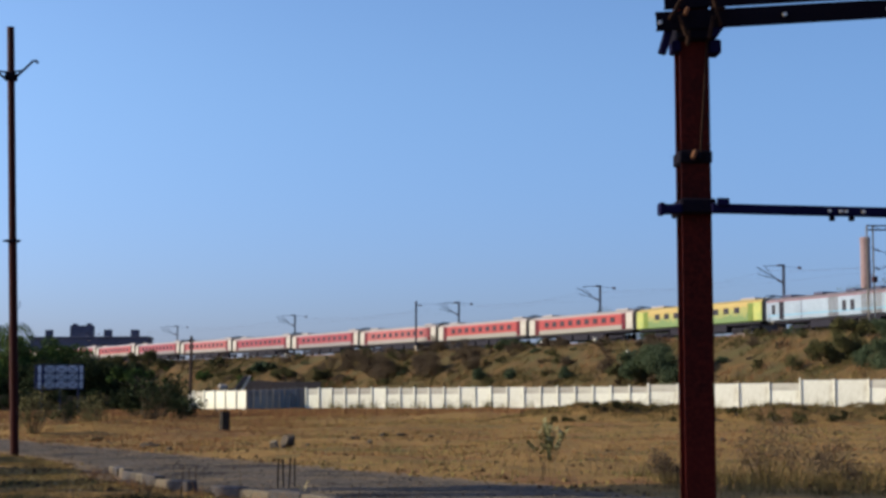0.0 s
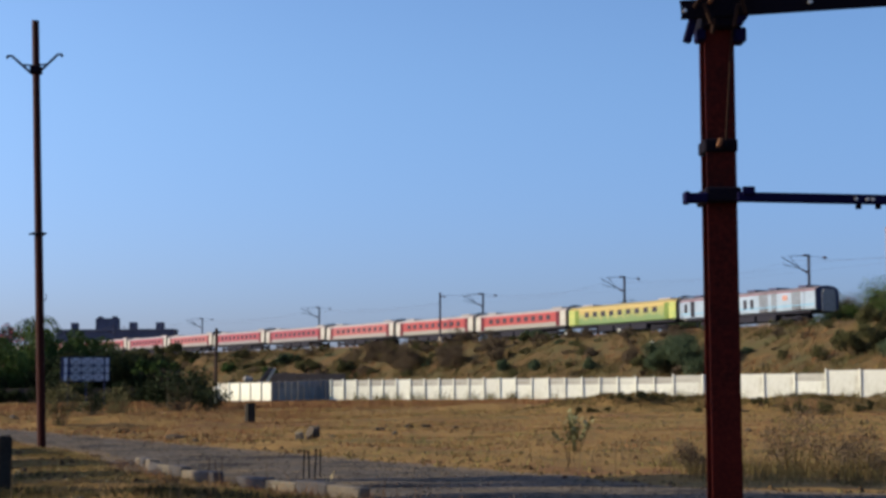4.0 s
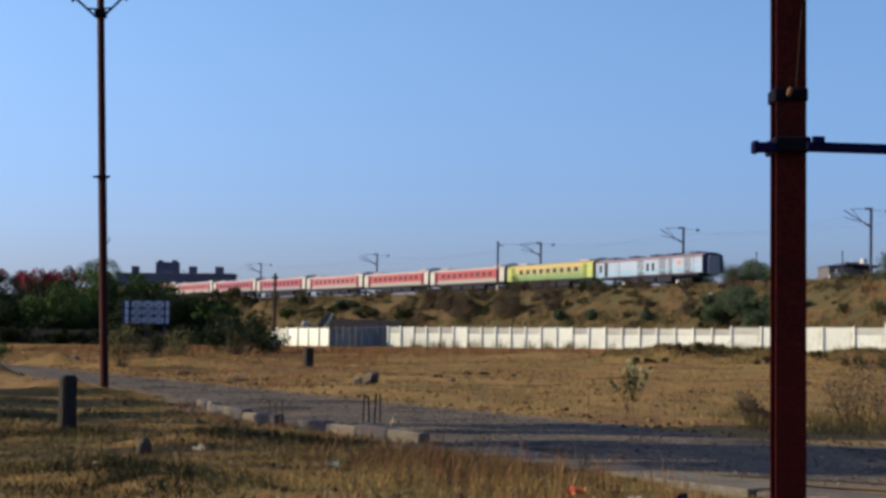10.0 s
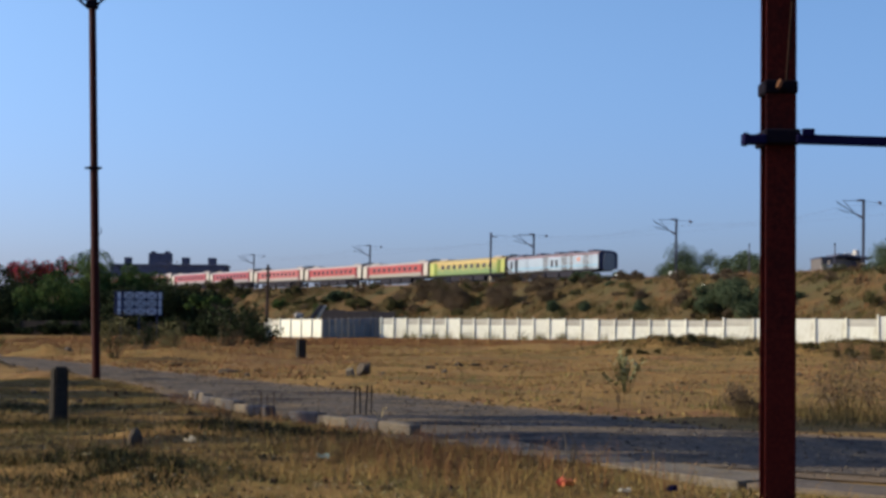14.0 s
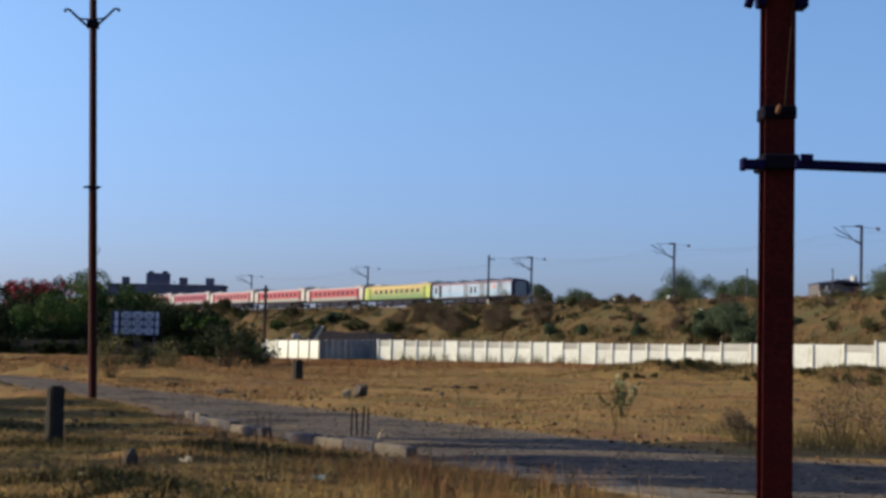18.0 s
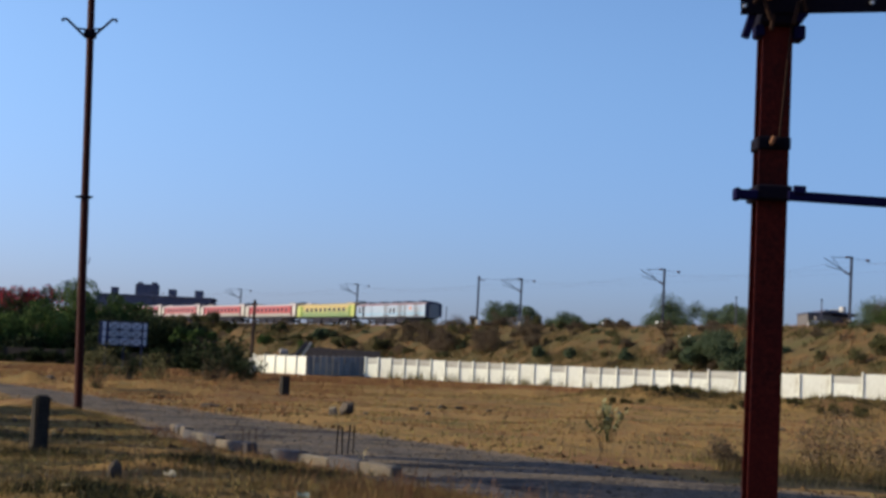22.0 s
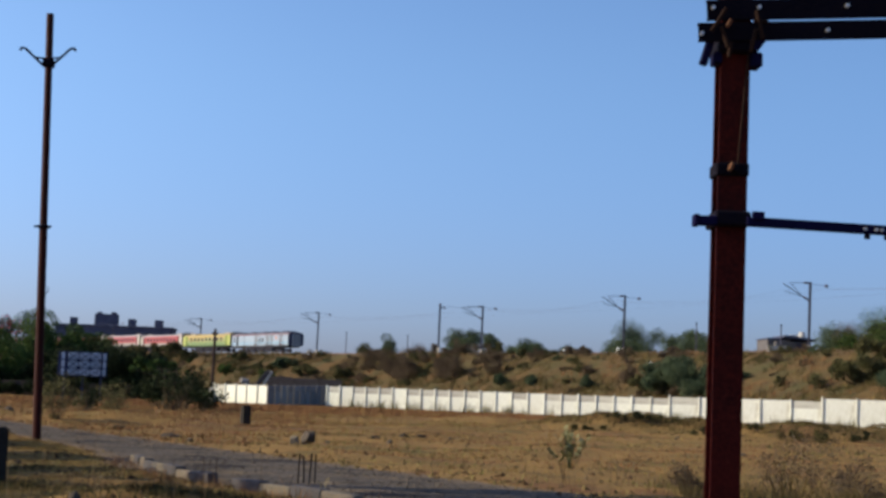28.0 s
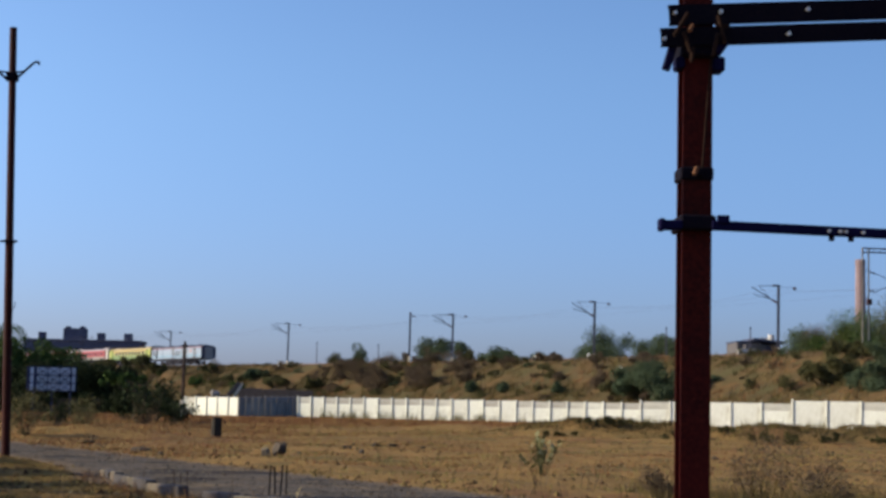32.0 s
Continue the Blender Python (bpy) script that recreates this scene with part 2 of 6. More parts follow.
M = dict(
    soil=paint("dry_grassland", (0.196, 0.114, 0.042), (0.115, 0.07, 0.028), (0.24, 0.155, 0.057), 0.95, scale=0.16, fine=4.5, bump=0.8, depth=0.07, spec=0.03, patch=((0.1, 0.078, 0.033), 0.55, 0.49, 0.66), patch2=((0.13, 0.06, 0.034), 0.31, 0.53, 0.67)),
    bank=paint("embankment_soil", (0.09, 0.057, 0.026), (0.055, 0.041, 0.021), (0.122, 0.076, 0.033), 0.95, scale=0.13, fine=1.1, bump=0.7, depth=0.3, spec=0.03, patch=((0.064, 0.058, 0.027), 0.22, 0.46, 0.62), patch2=((0.058, 0.043, 0.026), 0.7, 0.53, 0.67)),
    asphalt=paint("worn_asphalt", (0.072, 0.063, 0.055), (0.034, 0.031, 0.029), (0.15, 0.125, 0.1), 0.95, scale=0.8, fine=14, bump=1.0, depth=0.04, spec=0.02, patch=((0.15, 0.112, 0.07), 1.3, 0.52, 0.64), patch2=((0.026, 0.024, 0.024), 0.6, 0.52, 0.62)),
    dust=paint("dusty_verge", (0.125, 0.092, 0.06), (0.085, 0.062, 0.042), (0.16, 0.122, 0.085), 0.95, scale=1.2, fine=20, bump=0.4, depth=0.01, spec=0.03),
    blade=paint("dry_grass", (0.215, 0.137, 0.048), (0.145, 0.086, 0.032), (0.29, 0.198, 0.074), 0.9, scale=0.6, fine=3, bump=0, island=0.35, spec=0.05),
    bankblade=paint("dusty_slope_grass", (0.11, 0.08, 0.032), (0.068, 0.052, 0.023), (0.15, 0.11, 0.044), 0.9, scale=0.3, fine=2, bump=0, island=0.4, spec=0.05),
    olivegrass=paint("yellow_olive_grass", (0.165, 0.142, 0.05), (0.11, 0.1, 0.038), (0.22, 0.19, 0.068), 0.9, scale=0.6, fine=3, bump=0, island=0.35, spec=0.05),
    redgrass=paint("reddish_dry_grass", (0.19, 0.09, 0.042), (0.128, 0.061, 0.031), (0.242, 0.125, 0.054), 0.9, scale=0.4, fine=4, bump=0, island=0.3, spec=0.05),
    weed=paint("olive_weeds", (0.062, 0.055, 0.022), (0.036, 0.034, 0.015), (0.1, 0.085, 0.034), 0.9, scale=0.5, fine=5, bump=0, island=0.4, spec=0.05),
    leaf=paint("green_leaves", (0.05, 0.082, 0.022), (0.027, 0.045, 0.014), (0.085, 0.13, 0.036), 0.8, scale=0.4, fine=3, bump=0, island=0.45, spec=0.05),
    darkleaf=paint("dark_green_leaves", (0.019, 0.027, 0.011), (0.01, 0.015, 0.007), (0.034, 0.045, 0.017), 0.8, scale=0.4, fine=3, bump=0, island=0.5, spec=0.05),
    oliveleaf=paint("olive_leaves", (0.068, 0.066, 0.028), (0.042, 0.043, 0.02), (0.1, 0.094, 0.038), 0.85, scale=0.4, fine=3, bump=0, island=0.5, spec=0.05),
    paleolive=paint("pale_olive_leaves", (0.125, 0.112, 0.048), (0.08, 0.074, 0.032), (0.175, 0.155, 0.07), 0.85, scale=0.4, fine=3, bump=0, island=0.4, spec=0.05),
    twig=paint("dry_twigs", (0.09, 0.065, 0.042), (0.058, 0.043, 0.029), (0.125, 0.092, 0.06), 0.9, scale=0.5, fine=4, bump=0, island=0.4, spec=0.05),
    bloom=paint("red_blossom", (0.24, 0.02, 0.04), (0.13, 0.014, 0.024), (0.34, 0.035, 0.06), 0.8, scale=0.5, fine=3, bump=0, island=0.5),
    bark=paint("bark", (0.13, 0.095, 0.065), rough=0.9, scale=4, fine=30, bump=0.6),
    rust=paint("red_oxide_steel", (0.042, 0.0046, 0.0034), (0.02, 0.003, 0.0026), (0.066, 0.009, 0.005), 0.7, scale=2.2, fine=40, bump=0.25, depth=0.004, spec=0.06, patch=((0.011, 0.003, 0.003), 1.7, 0.5, 0.66), patch2=((0.075, 0.014, 0.008), 5.0, 0.6, 0.72)),
    darksteel=paint("dark_weathered_steel", (0.0035, 0.0035, 0.008), (0.0025, 0.0025, 0.006), (0.009, 0.006, 0.008), 0.85, metal=0.0, scale=5, fine=60, bump=0.2, depth=0.003, spec=0.05),
    # Navy imitates the blue lens fringe on thin dark steel; also colours a scrap.
    navysteel=paint("navy_lens_fringe_and_scrap", (0.004, 0.004, 0.026), (0.003, 0.003, 0.016), (0.007, 0.006, 0.034), 0.8, scale=5, fine=60, bump=0.2, depth=0.003, spec=0.05),
    rustybolt=paint("rusted_fitting", (0.016, 0.008, 0.006), (0.008, 0.005, 0.004), (0.03, 0.016, 0.01), 0.85, scale=14, fine=60, bump=0.4, depth=0.003, spec=0.05),
    zinc=paint("dull_galvanised_bolt", (0.55, 0.53, 0.5), rough=0.4, metal=0.8, scale=20, fine=90, bump=0.1),
    copper=paint("rust_orange_clamp", (0.13, 0.06, 0.03), rough=0.8, scale=12, fine=70, bump=0.2),
    concrete=paint("grey_concrete", (0.16, 0.15, 0.145), (0.11, 0.102, 0.098), (0.2, 0.19, 0.18), 0.9, scale=3, fine=50, bump=0.35, depth=0.006),
    poststone=paint("lichened_concrete", (0.026, 0.023, 0.02), (0.016, 0.014, 0.013), (0.045, 0.041, 0.034), 0.9, scale=5, fine=40, bump=0.5, depth=0.006, spec=0.04, patch=((0.07, 0.064, 0.05), 4.0, 0.58, 0.72)),
    # Dark scrub colour; on the near weed clumps it carries the mounds' shade.
    darkweed=paint("dark_and_shaded_weeds", (0.03, 0.031, 0.015), (0.018, 0.019, 0.01), (0.05, 0.05, 0.022), 0.9, scale=0.5, fine=5, bump=0, island=0.4, spec=0.05),
    milk=paint("grey_green_milkweed", (0.19, 0.2, 0.1), (0.11, 0.12, 0.06), (0.25, 0.26, 0.14), 0.8, scale=3, fine=20, bump=0, island=0.3, spec=0.05),
    kerb=paint("pale_worn_concrete", (0.118, 0.1, 0.076), (0.072, 0.06, 0.046), (0.16, 0.135, 0.104), 0.9, scale=3, fine=30, bump=0.5, depth=0.01, rand=0.25),
    kerbdark=paint("dark_painted_concrete", (0.06, 0.055, 0.055), rough=0.85, scale=3, fine=40, bump=0.3, depth=0.006),
    white=paint("whitewashed_concrete", (0.68, 0.685, 0.575), (0.57, 0.565, 0.46), (0.74, 0.745, 0.65), 0.85, scale=0.9, fine=9, bump=0.25, depth=0.01, rand=0.1, stretch=(1, 1, 0.35), patch=((0.47, 0.45, 0.35), 1.6, 0.55, 0.7)),
    stain=paint("stained_concrete_slab", (0.46, 0.445, 0.375), (0.34, 0.325, 0.27), (0.54, 0.525, 0.45), 0.9, scale=1.2, fine=10, bump=0.3, depth=0.01, rand=0.2),
    # Grey, darker than the whitewash, for the return wall and the sack.
    returnwall=paint("mid_grey_concrete", (0.24, 0.228, 0.21), (0.18, 0.17, 0.158), (0.29, 0.275, 0.25), 0.9, scale=1.2, fine=10, bump=0.3, depth=0.01, rand=0.2),
    # Dark rock colour; on the plain wall it paints in the trees' shade.
    markerstone=paint("dark_stone_and_shaded_wall", (0.038, 0.032, 0.027), (0.024, 0.021, 0.019), (0.06, 0.05, 0.042), 0.9, scale=5, fine=40, bump=0.5, depth=0.006, spec=0.04),
    # Distance haze is put into this paler grey-green leaf colour.
    bankleaf=paint("haze_paled_dark_leaves", (0.056, 0.078, 0.042), (0.038, 0.052, 0.029), (0.08, 0.105, 0.056), 0.85, scale=0.3, fine=2, bump=0, island=0.3, spec=0.05),
    stone=paint("brown_grey_stone", (0.06, 0.048, 0.037), (0.035, 0.03, 0.024), (0.09, 0.074, 0.058), 0.9, scale=4, fine=30, bump=0.6, spec=0.05),
    ballast=paint("track_ballast", (0.052, 0.04, 0.032), (0.035, 0.028, 0.023), (0.075, 0.058, 0.046), 0.95, scale=1.5, fine=9, bump=0.9, depth=0.08),
    rail=paint("rail_steel", (0.12, 0.075, 0.055), rough=0.55, metal=0.4, scale=3, fine=30, bump=0.2),
    mast=paint("galvanised_mast", (0.06, 0.06, 0.085), (0.042, 0.042, 0.06), (0.085, 0.085, 0.11), 0.65, metal=0.1, scale=2, fine=20, bump=0.15),
    mastpaint=paint("cream_painted_mast_base", (0.38, 0.33, 0.25), rough=0.7, scale=2, fine=20, bump=0.15),
    insul=paint("brown_porcelain", (0.05, 0.022, 0.02), rough=0.3, scale=6, fine=40, bump=0),
    wire=paint("dark_wire", (0.1, 0.1, 0.11), rough=0.6, metal=0.4, scale=5, fine=30, bump=0),
)


# ---- builders ----
def mesh_of(bm, name, material):
    me = bpy.data.meshes.new(name)
    bm.to_mesh(me)
    bm.free()
    me.materials.append(material)
    return me


def part(name, bm, material, parent=None, label="", m=None):
    """Links a bmesh (or a mesh made before) as one object under a thing or a part."""
    me = bm if isinstance(bm, bpy.types.Mesh) else mesh_of(bm, name, material)
    ob = new(name, me)
    ob.parent = parent
    if m is not None:
        ob.matrix_basis = m
    if label:
        tagged(ob, label)
    return ob


def thing(name, m, label, category, group="", kind=""):
    ob = new(name)
    ob.empty_display_size = 0.1
    ob.matrix_basis = m
    return tagged(ob, label, category, group, kind)


def box(bm, size, at=(0, 0, 0), turn=(0, 0, 0), bevel=0.0):
    m = pose(*at, *turn) @ Matrix.Diagonal((*size, 1))
    made = bmesh.ops.create_cube(bm, size=1, matrix=m)
    if bevel:
        edges = {e for v in made["verts"] for e in v.link_edges}
        bmesh.ops.bevel(bm, geom=list(edges), offset=bevel, segments=1, affect='EDGES')
    return bm


def rod(bm, a, b, r, r2=None, seg=8):
    a, b = Vector(a), Vector(b)
    d = b - a
    m = Matrix.Translation((a + b) / 2) @ d.to_track_quat('Z', 'Y').to_matrix().to_4x4()
    bmesh.ops.create_cone(bm, cap_ends=True, segments=seg, radius1=r, radius2=r if r2 is None else r2, depth=d.length, matrix=m)
    return bm


def ibeam(bm, depth, flange, web, length, m):
    """An I section along local z from 0 to length; depth along y, flanges along x."""
    f, d, w = flange / 2, depth / 2, web / 2
    quarter = [(f, d), (f, d - web), (w, d - web)]
    ring = quarter + [(x, -y) for x, y in quarter[::-1]]
    ring += [(-x, y) for x, y in ring[::-1]]
    lo = [bm.verts.new(m @ Vector((x, y, 0))) for x, y in ring]
    hi = [bm.verts.new(m @ Vector((x, y, length))) for x, y in ring]
    k = len(ring)
    for i in range(k):
        bm.faces.new((lo[i], lo[(i + 1) % k], hi[(i + 1) % k], hi[i]))
    bm.faces.new(lo[::-1])
    bm.faces.new(hi)
    bmesh.ops.recalc_face_normals(bm, faces=bm.faces[:])
    return bm


def prism(bm, profile, x0, x1):
    """Extrudes a closed profile of (y, z) along x."""
    a = [bm.verts.new((x0, y, z)) for y, z in profile]
    b = [bm.verts.new((x1, y, z)) for y, z in profile]
    k = len(profile)
    for i in range(k):
        bm.faces.new((a[i], a[(i + 1) % k], b[(i + 1) % k], b[i]))
    bm.faces.new(a[::-1])
    bm.faces.new(b)
    bmesh.ops.recalc_face_normals(bm, faces=bm.faces[:])
    return bm


def raw_mesh(name, verts, faces, material, smooth=False):
    me = bpy.data.meshes.new(name)
    me.from_pydata(verts, [], faces)
    me.materials.append(material)
    if smooth:
        me.polygons.foreach_set("use_smooth", [True] * len(me.polygons))
    return me


def leaves(rng, lobes, count, size, flat=0.6, airy=False):
    """Leaf sprays as small three-cornered blades, spread over the shells of many lobes (centre, radius)."""
    lob = np.array([(*c, r) for c, r in lobes])
    w = lob[:, 3] ** 2
    pick = rng.choice(len(lob), count, p=w / w.sum())
    d = rng.normal(size=(count, 3))
    d /= np.linalg.norm(d, axis=1)[:, None]
    rad = lob[pick, 3] * ((0.2 + 1.05 * rng.random(count) ** 0.75) if airy else (0.55 + 0.5 * rng.random(count) ** 0.6))
    c = lob[pick, :3] + d * rad[:, None] * np.array((1, 1, 0.85))
    u = rng.normal(size=(count, 3)) + d * 0.3
    u /= np.linalg.norm(u, axis=1)[:, None]
    v = np.cross(u, rng.normal(size=(count, 3)))
    v /= np.linalg.norm(v, axis=1)[:, None]
    s = size * (0.5 + rng.random(count))[:, None]
    a, b = u * s, v * s * flat
    verts = np.stack([c - a, c + a * 0.7 - b * 0.95, c + a * 0.7 + b * 1.05], 1).reshape(-1, 3)
    faces = np.arange(count * 3).reshape(-1, 3)
    return verts.tolist(), faces.tolist()


def crown_lobes(rng, centre, radii, k, share=0.42):
    cs = []
    for _ in range(k):
        d = rng.normal(size=3)
        d /= np.linalg.norm(d)
        q = np.array(centre) + d * np.array(radii) * (0.35 + 0.5 * rng.random())
        cs.append((q, share * min(radii[0], radii[2]) * (0.5 + rng.random())))
    return cs


def tree(name, x, y, z, height, spread, material, label, seed, count=2600, leaf=0.16, low=0.25, group="", category="tree", extra=None, share=0.3):
    rng = np.random.default_rng(seed)
    ob = thing(name, pose(x, y, z), label, category, group)
    bm = bmesh.new()
    lean = rng.normal(size=2) * 0.05 * height
    top = Vector((lean[0], lean[1], height * (low + 0.25)))
    rod(bm, (0, 0, -0.2), top * 0.55, 0.028 * height, 0.02 * height, 7)
    rod(bm, top * 0.53, top, 0.02 * height, 0.012 * height, 6)
    lobes = crown_lobes(rng, (lean[0], lean[1], height * (low + (1 - low) * 0.52)), (spread, spread * 0.85, height * (1 - low) * 0.5), 24, share)
    for c, r in lobes:
        rod(bm, top * (0.5 + 0.45 * rng.random()), c, 0.009 * height, 0.003 * height, 5)
    part("trunk", bm, M["bark"], ob)
    part("crown", raw_mesh("crown", *leaves(rng, lobes, count, leaf), material), None, ob)
    if extra:
        hi = [(c + np.array((0, 0, r * 0.5)), r * 0.7) for c, r in lobes if c[2] > height * 0.66] or lobes[:3]
        part("blossom", raw_mesh("blossom", *leaves(rng, hi, count // 5, leaf), extra), None, ob, "red blossom on the crown")
    return ob


def bush(name, x, y, z, w, h, material, label, seed, count=500, leaf=0.13, group="", stems=9, wood=None, lumps=8, lump=0.5):
    rng = np.random.default_rng(seed)
    ob = thing(name, pose(x, y, z), label, "bush", group)
    bm = bmesh.new()
    lobes = crown_lobes(rng, (0, 0, h * 0.5), (w / 2, w / 2, h * 0.5), lumps, lump)
    for i in range(stems):
        c, r = lobes[i % len(lobes)]
        rod(bm, rng.normal(size=3) * (0.06 * w, 0.06 * w, 0) + (0, 0, -0.15), c + rng.normal(size=3) * r * 0.5, 0.011 * h + 0.001, 0.003 * min(1, h), 4)
    part("branchwork", bm, wood or M["twig"], ob)
    part("foliage", raw_mesh("foliage", *leaves(rng, lobes, count, leaf, airy=True), material), None, ob)
    return ob


def grass(name, xy, height, width, material, label, seed, zf, bend=0.35):
    """Blades as tapered two-piece strips at the given places; one object."""
    rng = np.random.default_rng(seed)
    xy = np.asarray(xy)
    k = len(xy)
    z = np.array([zf(a, b) for a, b in xy]) - 0.02
    base = np.column_stack([xy, z])
    ang = rng.random(k) * 2 * math.pi
    side = np.column_stack([np.cos(ang), np.sin(ang), np.zeros(k)]) * (width * (0.6 + 0.8 * rng.random(k)))[:, None]
    h = (height * (0.45 + 0.9 * rng.random(k) ** 1.6))[:, None]
    tilt = rng.normal(size=(k, 3)) * (bend, bend, 0)
    mid = base + (np.array((0, 0, 0.55)) + tilt * 0.3) * h
    tip = base + (np.array((0, 0, 1.0)) + tilt) * h
    v = np.stack([base - side, base + side, mid + side * 0.7, mid - side * 0.7, tip], 1).reshape(-1, 3)
    i = np.arange(k)[:, None] * 5
    faces = [tuple(f) for f in (i + np.array((0, 1, 2, 3))).tolist()] + [tuple(f) for f in (i + np.array((3, 2, 4))).tolist()]
    ob = new(name, raw_mesh(name, v.tolist(), faces, material))
    return tagged(ob, label, "grass", kind="stuff")


# ---- the plan of the ground, road and railway ----
def smooth(a, b, x):
    t = min(1.0, max(0.0, (x - a) / (b - a)))
    return t * t * (3 - 2 * t)


ROAD = [(-60, 122), (-33, 84), (-19.5, 57), (-12.3, 42.5), (-6.65, 31.6), (-3.53, 25.2), (-1.45, 19.8), (0.12, 17), (1.2, 14.5), (2.58, 12.64), (4.48, 11.5), (8.9, 9.5), (22, 4)]
WIDTH = [3.4, 3.2, 2.9, 2.2, 1.75, 2.05, 3.1, 3.0, 2.95, 3.4, 3.55, 3.75, 3.9]


def road_at(x, y):
    """Distance outside the road's edge (negative on the road)."""
    best = 1e9
    for i in range(len(ROAD) - 1):
        (ax, ay), (bx, by) = ROAD[i], ROAD[i + 1]
        dx, dy = bx - ax, by - ay
        t = min(1, max(0, ((x - ax) * dx + (y - ay) * dy) / (dx * dx + dy * dy)))
        w = WIDTH[i] + (WIDTH[i + 1] - WIDTH[i]) * t
        best = min(best, math.hypot(x - ax - t * dx, y - ay - t * dy) - w / 2)
    return best


MOUNDS = [(7.4, 57, 2.2, 1.3, 0.38), (9.5, 56, 2.0, 1.2, 0.58), (11.6, 54.6, 1.6, 1.1, 0.48), (14.8, 53, 2.4, 1.3, 0.62), (18.6, 54, 2.6, 1.3, 0.58), (23, 57, 4, 1.8, 0.5), (5.5, 68, 3.4, 2, 0.25), (-7.5, 44, 2.4, 1.4, 0.35),
          (-2.3, 10.35, 0.5, 0.28, 0.1), (-1.55, 9.8, 0.5, 0.26, 0.09), (-2.0, 13.7, 0.8, 0.25, 0.08),
          (-12.4, 46, 1.5, 0.7, 0.62), (-10.6, 34.0, 1.3, 0.9, 0.62), (-6.9, 28.6, 0.7, 0.5, 0.14), (19, 40, 6, 2.5, -0.25)]


def ground_z(x, y):
    far = smooth(130, 600, math.hypot(x, y))
    d = road_at(x, y) if -65 < x < 25 and 0 < y < 120 else 99
    z = 0.09 * noise.noise((x * 0.35, y * 0.35, 1)) + 0.05 * noise.noise((x * 1.3, y * 1.3, 5)) + 0.1 * noise.noise((x * 0.06, y * 0.06, 9))
    for mx, my, rx, ry, h in MOUNDS:
        q = ((x - mx) / rx) ** 2 + ((y - my) / ry) ** 2
        if q < 6:
            z += h * math.exp(-q) * (1 + 0.4 * noise.noise((x * 0.9, y * 0.9, 3)))
    return z * smooth(0.1, 1.2, d) * (1 - far) - 0.5 * far


def spread(stops):
    out = []
    for a, b, step in stops:
        out += list(np.arange(a, b, step))
    return out


GX = spread([(-3000, -600, 300), (-600, -100, 50), (-100, -30, 5), (-30, -12, 1), (-12, 12, 0.35), (12, 38, 0.9), (38, 100, 5), (100, 600, 50), (600, 3001, 300)])
GY = spread([(-600, -100, 100), (-100, 0, 10), (0, 7, 1), (7, 34, 0.35), (34, 90, 0.7), (90, 140, 3), (140, 600, 25), (600, 4601, 400)])
gv = [(x, y, ground_z(x, y)) for y in GY for x in GX]
nx = len(GX)
gf = [(j * nx + i, j * nx + i + 1, (j + 1) * nx + i + 1, (j + 1) * nx + i) for j in range(len(GY) - 1) for i in range(nx - 1)]
ground = tagged(new("ground", raw_mesh("ground", gv, gf, M["soil"], True)), "dry golden grassland with bare earth and low mounds", "ground", kind="structure")


def ribbon(name, left, right, z, material, label):
    """A strip between two equal polylines."""
    v = [(x, y, z) for x, y in left] + [(x, y, z) for x, y in right]
    k = len(left)
    return tagged(new(name, raw_mesh(name, v, [(i, i + 1, k + i + 1, k + i) for i in range(k - 1)], material)), label, name.replace("_", " "), kind="structure")


def dense(points, values, step=0.4):
    pts, vals = [], []
    for i in range(len(points) - 1):
        (ax, ay), (bx, by) = points[i], points[i + 1]
        k = max(1, int(math.hypot(bx - ax, by - ay) / step))
        for j in range(k):
            t = j / k
            pts.append((ax + (bx - ax) * t, ay + (by - ay) * t))
            vals.append(values[i] + (values[i + 1] - values[i]) * t)
    return pts + [points[-1]], vals + [values[-1]]


def edge_lines(points, widths, rough, seed):
    l, r = [], []
    for i, (p, w) in enumerate(zip(points, widths)):
        a, b = points[max(0, i - 6)], points[min(len(points) - 1, i + 6)]
        d = Vector((b[0] - a[0], b[1] - a[1])).normalized()
        e1 = rough * noise.noise((p[0] * 1.1, p[1] * 1.1, seed)) + rough * 0.6 * noise.noise((p[0] * 4, p[1] * 4, seed))
        e2 = rough * noise.noise((p[0] * 1.1, p[1] * 1.1, seed + 9)) + rough * 0.6 * noise.noise((p[0] * 4, p[1] * 4, seed + 9))
        l.append((p[0] - d.y * (w / 2 + e1), p[1] + d.x * (w / 2 + e1)))
        r.append((p[0] + d.y * (w / 2 + e2), p[1] - d.x * (w / 2 + e2)))
    return l, r


rp, rw = dense(ROAD, WIDTH)
ribbon("road_verge", *edge_lines(rp, [w + 0.7 for w in rw], 0.3, 3), 0.008, M["dust"], "dusty pale verge beside the road")
ribbon("road", *edge_lines(rp, rw, 0.14, 7), 0.016, M["asphalt"], "worn grey asphalt road with ragged edges")

# ---- railway line: straight with slight curves, climbing gently away ----
BEND = -8.92e-6


def heading(s):
    return 0.5236 + 0.5 * BEND * min(120, max(-200, s)) ** 2


LINE = {}
for way in (1, -1):
    x, y = -31.0, 308.77
    LINE[0] = (x, y)
    for i in range(1, 1001):
        a = heading(way * (i - 0.5) * 0.5)
        x, y = x - way * 0.5 * math.sin(a), y + way * 0.5 * math.cos(a)
        LINE[way * i] = (x, y)


